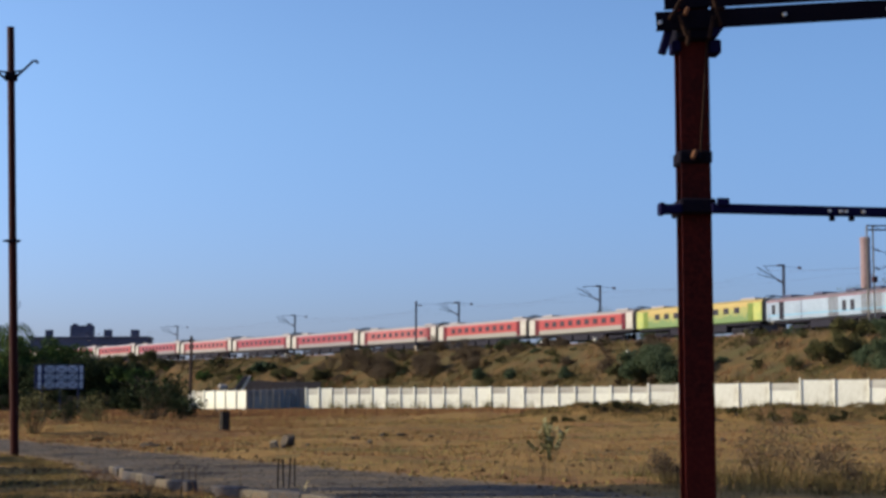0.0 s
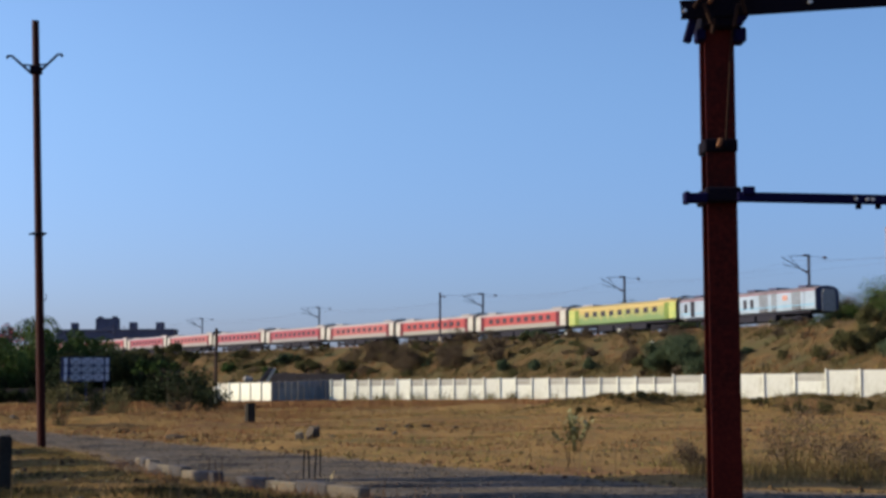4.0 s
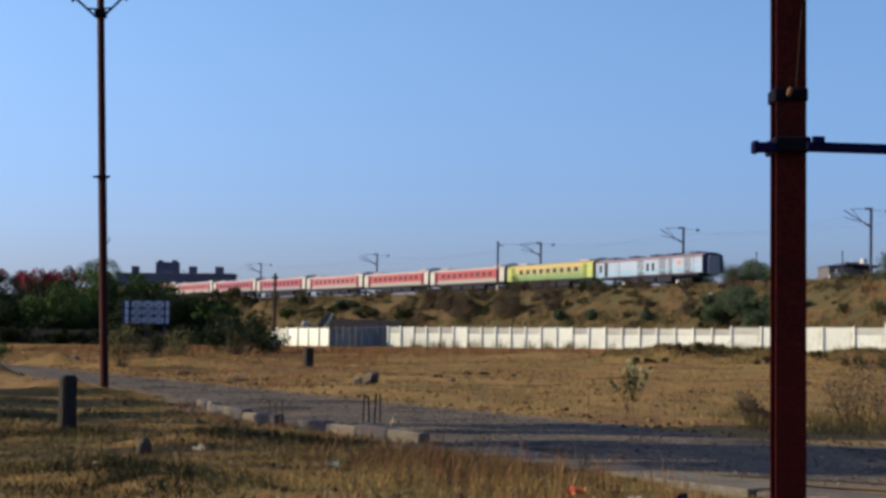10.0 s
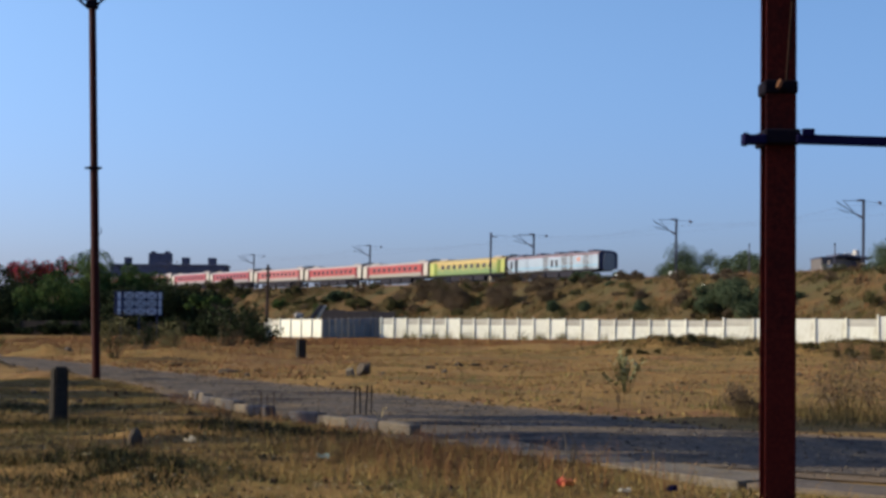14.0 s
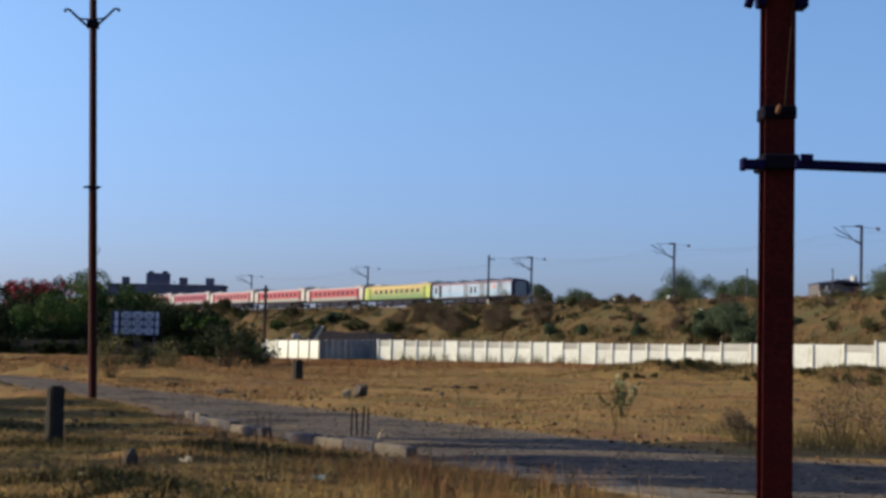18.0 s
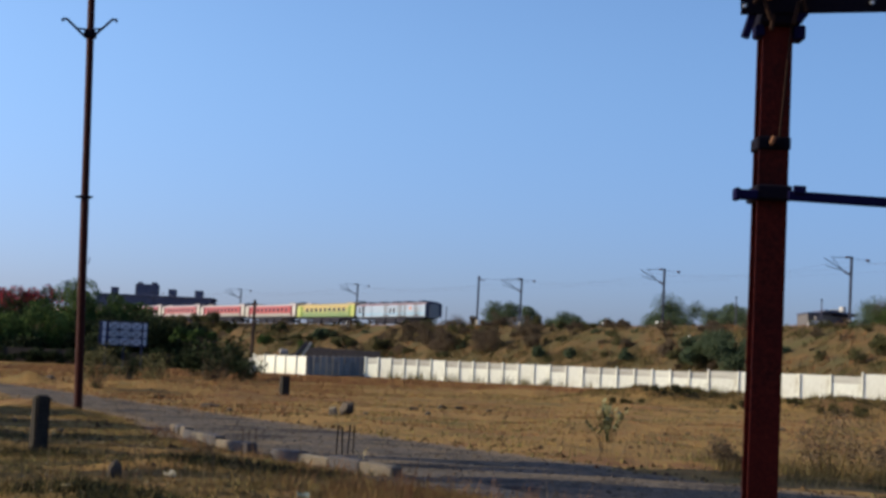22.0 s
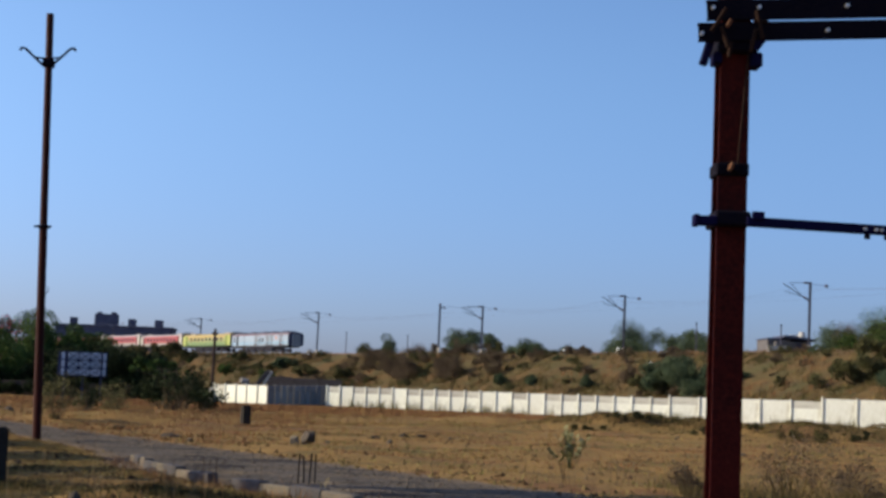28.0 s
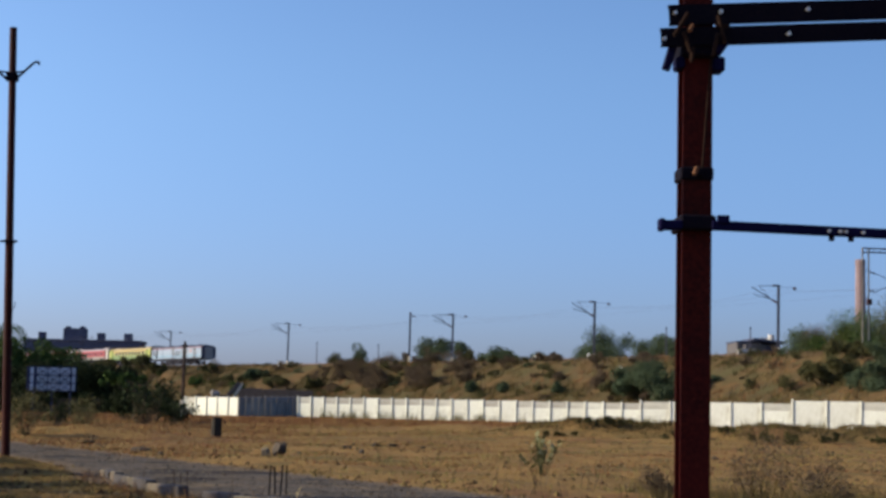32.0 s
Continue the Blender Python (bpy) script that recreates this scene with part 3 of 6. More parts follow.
def track(s, off=0.0, up=0.0):
    """A place by the rails: s along, off to the right of the way (far side), up over the rail."""
    i = math.floor(s * 2)
    f = s * 2 - i
    (ax, ay), (bx, by) = LINE[i], LINE[i + 1]
    a = heading(s)
    return Vector((ax + (bx - ax) * f + off * math.cos(a), ay + (by - ay) * f + off * math.sin(a), 8.37 + 0.0045 * s + 1.6e-5 * max(0, s + 120) ** 2 + up))


S0, S1 = -330, 330
bv, bf = [], []
prof = [(-27, -8.8), (-23.5, -8.0), (-20, -6.7), (-17, -5.4), (-14.5, -4.3), (-12, -3.2), (-10, -2.15), (-8, -1.3), (-6.4, -0.62), (-5.2, -0.36), (-4, -0.36), (-2.8, -0.45), (0, -0.62), (4, -0.68), (5.5, -0.8), (10, -2.6), (16, -5.6), (24, -9)]
prof = [(a + (b - a) * t, c + (d - c) * t) for (a, c), (b, d) in zip(prof, prof[1:]) for t in (0, 0.5)] + [prof[-1]]
ss = list(np.arange(S0, S1, 2.0))
for s in ss:
    for o, u in prof:
        rise = smooth(5.5, 11, abs(o)) * (1 - smooth(22, 27, abs(o)))
        w = noise.noise((s * 0.05, o * 0.1, 2)) * 0.7 + noise.noise((s * 0.22, o * 0.1, 4)) * 0.3 + noise.noise((s * 0.6, o * 0.5, 6)) * 0.2
        bv.append(tuple(track(s, o, u + w * rise)))
k = len(prof)
bf = [(i * k + j, i * k + j + 1, (i + 1) * k + j + 1, (i + 1) * k + j) for i in range(len(ss) - 1) for j in range(k - 1)]
tagged(new("embankment", raw_mesh("embankment", bv, bf, M["bank"], True)), "high railway embankment of orange earth and dry grass", "embankment", kind="structure")


def along(name, profile, step, material, label, category, parent=None):
    """Sweeps a closed (off, up) profile along the line."""
    v, f = [], []
    st = list(np.arange(S0, S1 + 0.1, step))
    for s in st:
        v += [tuple(track(s, o, u)) for o, u in profile]
    k = len(profile)
    for i in range(len(st) - 1):
        f += [(i * k + j, i * k + (j + 1) % k, (i + 1) * k + (j + 1) % k, (i + 1) * k + j) for j in range(k)]
    ob = new(name, raw_mesh(name, v, f, material))
    ob.parent = parent
    return tagged(ob, label, category, kind="structure") if parent is None else ob


ballast = along("ballast", [(-2.6, -0.75), (-1.7, -0.2), (1.7, -0.2), (2.6, -0.75)], 3, M["ballast"], "grey-brown track ballast on top of the embankment", "ballast")
for o in (-0.84, 0.84):
    along("rail", [(o - 0.04, -0.2), (o - 0.04, 0), (o + 0.04, 0), (o + 0.04, -0.2)], 4, M["rail"], "", "", ballast)

# ---- whitewashed boundary wall of precast slabs and posts ----
WALL = [  # from, to, heights at both ends, width of a bay
    ((-13.85, 128.0), (-9.15, 124.0), 1.56, 1.6, 1.15), ((-9.15, 124.0), (-5.25, 148.0), 1.6, 1.9, 2.4), ((-4.75, 134.1), (22.9, 121.1), 1.8, 1.78, 1.38),
    ((22.9, 121.1), (33.7, 116.0), 1.92, 1.96, 2.4), ((33.7, 116.0), (47.6, 109.5), 2.17, 2.2, 2.4)]
slab_meshes = {}


def slab_mesh(w, h, t, name, mat):
    key = (round(w, 2), round(h, 2), t, name)
    if key not in slab_meshes:
        slab_meshes[key] = mesh_of(box(bmesh.new(), (key[0], t, key[1]), (0, 0, 0), (0, 0, 0), 0.012), name, mat)
    return slab_meshes[key]


wrng = random.Random(5)
for i, ((ax, ay), (bx, by), ah, bh, bay) in enumerate(WALL):
    length = math.hypot(bx - ax, by - ay)
    n = max(2, round(length / bay))
    at = [length * f * ((0.88 + 0.12 * f) if i == 2 else 1) for f in (q / n for q in range(n + 1))]   # bays of the long wall widen
    wall = thing("wall_%d" % (i + 1), pose(ax, ay, 0, 0, 0, math.degrees(math.atan2(by - ay, bx - ax))),
                 ("whitewashed precast boundary wall, stained slabs between posts", "grey return of the boundary wall", "long whitewashed boundary wall of slabs and posts",
                  "taller whitewashed stretch of the boundary wall", "tallest whitewashed stretch of the boundary wall")[i], "wall", kind="structure")
    for j in range(n + 1):
        if j == n and i in (0, 2, 3):
            continue
        h = ah + (bh - ah) * j / n + wrng.uniform(-0.03, 0.03)
        if j == 0 and i > 2:
            h += 0.05
        part("post", slab_mesh(0.13, h + 0.35, 0.13, "post_grey" if i == 1 else "post", M["returnwall"] if i == 1 else M["white"]), None, wall, m=pose(at[j], 0, h / 2 - 0.17))
    for j in range(n):
        h = ah + (bh - ah) * (j + 0.5) / n
        step = at[j + 1] - at[j]
        tall = wrng.random() < 0.4
        rows = [(0.0, h * 0.68 if not tall else h * 0.97)] + ([] if tall else [(h * 0.68, h * 0.96)])
        for r, (z0, z1) in enumerate(rows):
            if i == 0 and j == 1 and r == 1:
                continue
            mat = M["returnwall"] if i == 1 else M["stain"] if r and wrng.random() < 0.8 else M["white"]
            part("panel", slab_mesh(step - 0.16, z1 - z0 - 0.015 + (0.3 if r == 0 else 0), 0.07 if r == 0 else 0.06, "panel_" + mat.name, mat), None, wall,
                 m=pose(at[j] + step / 2 + wrng.uniform(-0.01, 0.01), 0.05 + wrng.uniform(-0.015, 0.015), (z0 + z1) / 2 - (0.15 if r == 0 else 0), wrng.uniform(-0.6, 0.6), 0, 0))


# ---- train ----
def livery(name, low, band, high, split1, split2, blotch=None):
    """Painted coach side: three bands by height, with dust and streaks."""
    m = paint(name, band, scale=0.5, fine=5, rough=0.45, bump=0.05, spec=0.4)
    nt = m.node_tree
    n, l = nt.nodes, nt.links
    b = n["Principled BSDF"]
    src = b.inputs["Base Color"].links[0].from_socket
    tc = n.new("ShaderNodeTexCoord")
    sep = n.new("ShaderNodeSeparateXYZ")
    l.new(tc.outputs["Object"], sep.inputs[0])
    hgt = sep.outputs["Z"]
    if blotch:
        ns = n.new("ShaderNodeTexNoise")
        ns.inputs["Scale"].default_value, ns.inputs["Detail"].default_value = 1.3, 4
        l.new(tc.outputs["Object"], ns.inputs["Vector"])
        ad = n.new("ShaderNodeMath")
        ad.operation, ad.inputs[1].default_value, ad.inputs[2].default_value = 'MULTIPLY_ADD', 2.2, -1.1
        l.new(ns.outputs[0], ad.inputs[0])
        ad2 = n.new("ShaderNodeMath")
        l.new(ad.outputs[0], ad2.inputs[0])
        l.new(hgt, ad2.inputs[1])
        hgt = ad2.outputs[0]
    out = src
    for edge, col, above in ((split1, low, False), (split2, high, True)):
        mr = n.new("ShaderNodeMapRange")
        blur = 0.1 if blotch else 0.01
        a, c = (edge - blur, edge + blur)
        mr.inputs[1].default_value, mr.inputs[2].default_value = a, c
        mr.inputs[3].default_value, mr.inputs[4].default_value = (0, 1) if above else (1, 0)
        l.new(hgt, mr.inputs[0])
        mx = n.new("ShaderNodeMix")
        mx.data_type = 'RGBA'
        l.new(mr.outputs[0], mx.inputs["Factor"])
        l.new(out, mx.inputs["A"])
        mx.inputs["B"].default_value = (*col, 1)
        out = mx.outputs["Result"]
    l.new(out, b.inputs["Base Color"])
    return m


M["red"] = livery("red_coach_paint", (0.21, 0.205, 0.175), (0.25, 0.021, 0.016), (0.27, 0.17, 0.145), 1.95, 3.34)
M["crimson"] = livery("crimson_coach_paint", (0.18, 0.17, 0.165), (0.21, 0.013, 0.021), (0.21, 0.11, 0.115), 1.95, 3.34)
M["pale_red"] = livery("faded_red_coach_paint", (0.22, 0.205, 0.185), (0.26, 0.05, 0.044), (0.27, 0.18, 0.16), 1.95, 3.34)
M["yellow"] = livery("yellow_green_coach_paint", (0.105, 0.17, 0.055), (0.22, 0.225, 0.06), (0.31, 0.23, 0.06), 2.15, 2.8, True)
M["van"] = livery("white_van_paint", (0.185, 0.26, 0.265), (0.215, 0.275, 0.335), (0.15, 0.06, 0.085), 1.3, 3.28)
M["roof"] = paint("silver_grey_roof", (0.3, 0.275, 0.255), (0.23, 0.21, 0.19), rough=0.5, metal=0.2, scale=0.6, fine=6, bump=0.1)
M["glass"] = paint("tinted_window", (0.02, 0.018, 0.022), rough=0.25, scale=1, fine=8, bump=0, spec=0.25)
M["endpanel"] = paint("cream_end_panel", (0.36, 0.35, 0.31), rough=0.5, scale=0.8, fine=8, bump=0.05)
M["shutter"] = paint("grey_shutter", (0.115, 0.108, 0.112), rough=0.5, metal=0.2, scale=1, fine=10, bump=0.2)
M["under"] = paint("grimy_underframe", (0.018, 0.018, 0.026), rough=0.8, scale=1, fine=10, bump=0.3)
M["blue"] = paint("light_blue_stripe", (0.13, 0.32, 0.45), rough=0.45, scale=1, fine=8, bump=0)
M["orange"] = paint("orange_panel", (0.36, 0.19, 0.15), rough=0.5, scale=3, fine=12, bump=0)
# Dark blue-grey for roof units and seams; on the van end it includes shade.
M["endwall"] = paint("grimy_and_shaded_blue_grey", (0.058, 0.062, 0.105), rough=0.6, scale=1, fine=8, bump=0.1)
M["bellows"] = paint("dusty_grey_bellows", (0.3, 0.29, 0.27), rough=0.8, scale=3, fine=12, bump=0.4)
M["vanroof"] = paint("grimy_brown_roof", (0.17, 0.14, 0.14), rough=0.5, metal=0.2, scale=0.6, fine=6, bump=0.1)
M["rubber"] = paint("black_rubber_tube", (0.015, 0.014, 0.018), rough=0.8, scale=3, fine=12, bump=0.4)

HALF, VAN, SIDE = 11.92, 12.35, 1.62
SECTION = [(1.5, 1.3), (1.6, 1.4), (1.62, 2.0), (1.62, 3.22), (1.58, 3.42)]
ROOF = [(1.59, 3.4), (1.38, 3.58), (1.0, 3.73), (0.5, 3.82), (0, 3.85)]


def mirror(half):
    return half + [(-y, z) for y, z in half[::-1] if y > 0]


body_mesh = {}
for key in ("red", "crimson", "pale_red", "yellow", "van"):
    body_mesh[key] = mesh_of(prism(bmesh.new(), mirror(SECTION), -VAN if key == "van" else -HALF, VAN if key == "van" else HALF), "body", M[key])
roof_mesh = {key: mesh_of(prism(bmesh.new(), mirror(ROOF), 0.02 - (VAN if key == "van" else HALF), (VAN if key == "van" else HALF) - 0.02), "roof", M["yellow"] if key == "yellow" else M["vanroof"] if key == "van" else M["roof"]) for key in body_mesh}
bm = box(bmesh.new(), (0.98, 0.05, 0.66), bevel=0.02)
window_mesh = mesh_of(bm, "window", M["glass"])
door_mesh = mesh_of(box(bmesh.new(), (0.8, 0.06, 1.85), bevel=0.02), "door", M["under"])
M["maroon"] = paint("dark_red_door", (0.085, 0.01, 0.018), rough=0.5, scale=1, fine=8, bump=0.05)
M["limepanel"] = paint("yellow_green_panel", (0.32, 0.33, 0.1), (0.2, 0.28, 0.1), rough=0.5, scale=0.9, fine=8, bump=0.05)
M["olive"] = paint("dull_green_door", (0.12, 0.17, 0.04), rough=0.5, scale=1, fine=8, bump=0.05)
coachdoor_mesh = {k: mesh_of(box(bmesh.new(), (0.95, 0.05, 1.95), bevel=0.02), "door", M["olive"] if k == "yellow" else M["maroon"]) for k in ("red", "crimson", "pale_red", "yellow")}
yellow_end_mesh = mesh_of(box(bmesh.new(), (1.4, 0.05, 1.98), bevel=0.02), "end_panel", M["limepanel"])
end_mesh = mesh_of(box(bmesh.new(), (1.4, 0.05, 1.98), bevel=0.02), "end_panel", M["endpanel"])
ridges = [(-0.03 if q % 2 else 0.03, -0.98 + q * 0.082) for q in range(25)]
shutter_mesh = mesh_of(prism(bmesh.new(), ridges + [(-0.06, 1.0), (-0.06, -0.98)], -0.775, 0.775), "shutter", M["shutter"])
bm = bmesh.new()
for y in (-1.05, 1.05):
    box(bm, (2.9, 0.16, 0.3), (0, y, 0.55), bevel=0.04)
    box(bm, (0.7, 0.3, 0.42), (0, y, 0.45), bevel=0.05)
box(bm, (0.5, 2.1, 0.25), (0, 0, 0.62))
bogie_mesh = mesh_of(bm, "bogie", M["under"])
bm = bmesh.new()
for y in (-0.84, 0.84):
    rod(bm, (0, y - 0.06, 0.46), (0, y + 0.06, 0.46), 0.46, seg=16)
rod(bm, (0, -0.9, 0.46), (0, 0.9, 0.46), 0.08)
wheel_mesh = mesh_of(bm, "wheelset", M["under"])
bm = box(bmesh.new(), (3.3, 2.7, 0.72), (0, 0, 0), bevel=0.06)
tank_mesh = mesh_of(bm, "equipment_box", M["under"])
solebar_mesh = mesh_of(box(bmesh.new(), (22.8, 2.8, 0.3), (0, 0, 1.16), bevel=0.03), "solebar", M["under"])
bm = bmesh.new()
for q in range(4):
    prism(bm, [(0.75, 1.1), (0.85, 1.3), (0.85, 3.1), (0.6, 3.45), (-0.6, 3.45), (-0.85, 3.1), (-0.85, 1.3), (-0.75, 1.1)], q * 0.1, q * 0.1 + 0.07)
bellows_mesh = mesh_of(bm, "gangway_bellows", M["bellows"])
bm = bmesh.new()
path = [(1.56, 1.3), (1.58, 3.25), (1.35, 3.75), (0.85, 4.0), (0, 4.08), (-0.85, 4.0), (-1.35, 3.75), (-1.58, 3.25), (-1.56, 1.3)]
for (a, b), (c, d) in zip(path, path[1:]):
    rod(bm, (0, a, b), (0, c, d), 0.055, seg=6)
arch_mesh = mesh_of(bm, "end_arch", M["rubber"])
end_profile = mirror([(1.45, 1.3), (1.56, 1.42), (1.56, 3.38), (1.35, 3.55), (0.97, 3.7), (0.5, 3.78), (0, 3.82)])
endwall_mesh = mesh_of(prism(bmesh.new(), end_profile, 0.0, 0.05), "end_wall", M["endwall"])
coachend_mesh = mesh_of(prism(bmesh.new(), end_profile, 0.0, 0.05), "end_wall", M["bellows"])
vent_mesh = mesh_of(box(bmesh.new(), (2.6, 1.7, 0.22), bevel=0.05), "roof_unit", M["roof"])
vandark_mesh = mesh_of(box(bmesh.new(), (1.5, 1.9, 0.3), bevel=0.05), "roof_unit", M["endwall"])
narrow_mesh = mesh_of(prism(bmesh.new(), ridges + [(-0.06, 1.0), (-0.06, -0.98)], -0.45, 0.45), "shutter", M["shutter"])
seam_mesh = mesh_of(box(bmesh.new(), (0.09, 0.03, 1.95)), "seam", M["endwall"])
stripe_mesh = mesh_of(box(bmesh.new(), (24.4, 0.03, 0.13)), "stripe", M["blue"])
logo_mesh = mesh_of(box(bmesh.new(), (0.9, 0.03, 0.55)), "emblem_panel", M["orange"])
vanwin_mesh = mesh_of(box(bmesh.new(), (0.62, 0.05, 1.05), bevel=0.02), "window", M["glass"])


def coach(key, name, label):
    ob = thing(name, Matrix.Identity(4), label, "train coach", "coaches of the train")
    part("body", body_mesh[key], None, ob)
    roof = part("roof", roof_mesh[key], None, ob, "dusty curved metal roof")
    for x in (-8.6, 8.6) if key != "van" else (-9.5, -4.4, -0.6, 4.5, 9.6):
        part("roof_unit", vent_mesh if key != "van" else vandark_mesh, None, roof, m=pose(x, 0, 3.88))
    for side in (1, -1):
        y = side * (SIDE + 0.005)
        if key == "van":
            for x, mesh in ((-9.3, shutter_mesh), (-5.5, narrow_mesh), (-3.7, shutter_mesh), (1.35, shutter_mesh)):
                part("shutter", mesh, None, ob, "grey roller shutter", m=pose(x, y, 2.36))
            for x in (-10.6, 6.4, 11.9):
                part("seam", seam_mesh, None, ob, "dark upright body seam", m=pose(x, y, 2.36))
            for x in (-1.6, -0.35):
                part("window", vanwin_mesh, None, ob, m=pose(x, y, 2.35))
            part("window", vanwin_mesh, None, ob, m=pose(11.15, y, 2.5))
            part("door", door_mesh, None, ob, "dark blue door", m=pose(9.75, y, 2.36))
            part("stripe", stripe_mesh, None, ob, "light blue painted stripe", m=pose(0, side * (SIDE + 0.004), 1.85))
            part("emblem_panel", logo_mesh, None, ob, "orange painted emblem", m=pose(-7.4, side * (SIDE + 0.01), 2.75))
        else:
            for q in range(9):
                part("window", window_mesh, None, ob, m=pose(-7.6 + q * 1.9, y, 2.64))
            for x in (-11.2, 11.2):
                part("end_panel", end_mesh if key != "yellow" else yellow_end_mesh, None, ob, "pale end panel beside the door" if key != "yellow" else "painted end panel beside the door", m=pose(x, y, 2.38))
                part("door", coachdoor_mesh[key], None, ob, "dark recessed entrance door", m=pose(x * 0.893, y, 2.38))
    for x in (-7.45, 7.45):
        bog = part("bogie", bogie_mesh, None, ob, "dark grimy bogie", m=pose(x, 0, 0))
        for q in (-1.28, 1.28):
            part("wheelset", wheel_mesh, None, bog, m=pose(q, 0, 0))
    part("solebar", solebar_mesh, None, ob, "grimy solebar under the floor")
    for x in (-3.7, 0, 3.7):
        part("equipment_box", tank_mesh, None, ob, "dark underfloor equipment box", m=pose(x, 0, 0.7))
    end = VAN if key == "van" else HALF
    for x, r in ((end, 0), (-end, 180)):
        part("end_wall", endwall_mesh if key == "van" else coachend_mesh, None, ob, "grimy van end, its shade included in the dark colour" if key == "van" else "dusty grey coach end", m=pose(x, 0, 0, 0, 0, r))
        bel = part("gangway_bellows", bellows_mesh, None, ob, "black gangway bellows", m=pose(x, 0, 0, 0, 0, r))
        if key != "van" or r == 0:
            part("end_arch", arch_mesh, None, bel, m=pose(0.1, 0, 0))
    return ob


COACH = 24.7
kinds = [("van", "parcel_van", "white parcel van with grey shutters and blue stripe"), ("yellow", "dining_coach", "yellow and green painted coach with dark windows")]
kinds += [("pale_red" if i in (2, 5, 9) else "crimson" if i in (3, 4, 6, 8) else "red", "passenger_coach", "faded pinkish red passenger coach with cream band" if i in (2, 5, 9) else "crimson passenger coach with pale grey lower band" if i in (3, 4, 6, 8) else "bright red passenger coach with cream lower band") for i in range(12)]
first = {}
coaches = []
for i, (key, name, label) in enumerate(kinds):
    coaches.append(copy_thing(first[key], Matrix.Identity(4)) if key in first else coach(key, name, label))
    first.setdefault(key, coaches[-1])


def progress(t):
    return -188.4 + 5.136 * t + 0.01964 * t * t


def motions():
    for i, ob in enumerate(coaches):
        rows = []
        for t in range(0, 33, 2):
            s = progress(t) + COACH * (i + 0.5) - (0.45 if i == 0 else 0)
            rows.append((float(t), Matrix.Translation(track(s)) @ pose(0, 0, 0, 0, 0, 90 + math.degrees(heading(s)))))
        walk(ob, rows)


# ---- red steel post of a pole structure, with cross-arms, by the road ----
post = thing("steel_post", pose(1.902, 8.5, 0, 0, 0.3, 0), "dark red painted steel post carrying bolted cross-arms", "post")
part("shaft", ibeam(bmesh.new(), 0.155, 0.168, 0.013, 4.6, pose(0, 0, -0.5)), M["rust"], post)
bm = bmesh.new()
box(bm, (0.188, 0.185, 0.075), (-0.003, 0, 2.345), bevel=0.008)
box(bm, (0.05, 0.05, 0.05), (-0.005, -0.12, 2.345), bevel=0.01)
col = part("collar", bm, M["darksteel"], post, "dark clamp collar")
part("bolt", box(bmesh.new(), (0.025, 0.03, 0.05), (-0.025, -0.15, 2.35), (0, 20, 0), 0.006), M["copper"], col, "rusty orange bolt")
low = part("lower_arm", box(bmesh.new(), (2.4, 0.05, 0.053), (1.27, -0.125, 2.027), (0, 1.0, 0), 0.005), M["navysteel"], post, "dark steel lower cross-arm")
part("clamp", box(bmesh.new(), (0.2, 0.28, 0.085), (-0.004, 0, 2.062), (0, 0, 0), 0.01), M["darksteel"], post, "dark square clamp")
bm = box(bmesh.new(), (0.13, 0.06, 0.055), (-0.16, -0.12, 2.042), (0, -2, 0), 0.008)
box(bm, (0.035, 0.075, 0.07), (-0.21, -0.12, 2.042), (0, 0, 0), 0.008)
part("arm_stub", bm, M["navysteel"], post)
part("plate", box(bmesh.new(), (0.07, 0.02, 0.045), (0.13, -0.16, 2.08), (0, 0, 0), 0.004), M["navysteel"], post)
for x in (0.731, 0.795, 0.826, 0.925):
    part("bolt", rod(bmesh.new(), (x, -0.17, 2.046 - x * 0.0175), (x, -0.14, 2.046 - x * 0.0175), 0.009, seg=8), M["zinc"], low)
for x in (0.755, 0.866):
    part("nut", rod(bmesh.new(), (x, -0.125, 1.982), (x, -0.125, 2.014), 0.017, seg=12), M["darksteel"], low)


def channel(bm, x0, x1, z0, z1, y, t=0.012, lip=0.03, tilt=0.0):
    ring = [(0, z0), (lip, z0), (lip, z0 + t), (t, z0 + t), (t, z1 - t), (lip, z1 - t), (lip, z1), (0, z1)]
    prism(bm, [(y + a, z) for a, z in ring], x0, x1)
    bmesh.ops.rotate(bm, verts=bm.verts[:], cent=(0, y, (z0 + z1) / 2), matrix=Matrix.Rotation(radians(tilt), 3, 'Y'))
    return bm


up1 = part("upper_arm", channel(bmesh.new(), -0.182, 2.5, 3.191, 3.308, -0.14, tilt=-4.1), M["darksteel"], post, "dark steel channel cross-arm")
up2 = part("upper_arm", channel(bmesh.new(), -0.229, 2.5, 3.068, 3.173, -0.15, tilt=-4.1), M["darksteel"], post, "dark steel channel cross-arm")
for x, z in ((-0.15, 3.247), (0.112, 3.264), (0.612, 3.299)):
    part("bolt", rod(bmesh.new(), (x, -0.165, z), (x, -0.13, z), 0.011), M["zinc"], up1)
for x, z in ((-0.212, 3.094), (0.5, 3.15), (1.1, 3.193)):
    part("bolt", rod(bmesh.new(), (x, -0.175, z), (x, -0.14, z), 0.011), M["zinc"], up2)
clamp = part("clamp", box(bmesh.new(), (0.2, 0.27, 0.15), (-0.005, 0, 3.08), (0, 0, 0), 0.015), M["darksteel"], post, "heavy dark bolted clamp")
part("lug", box(bmesh.new(), (0.07, 0.12, 0.085), (0.115, -0.05, 2.975), (0, 0, 0), 0.01), M["navysteel"], clamp)
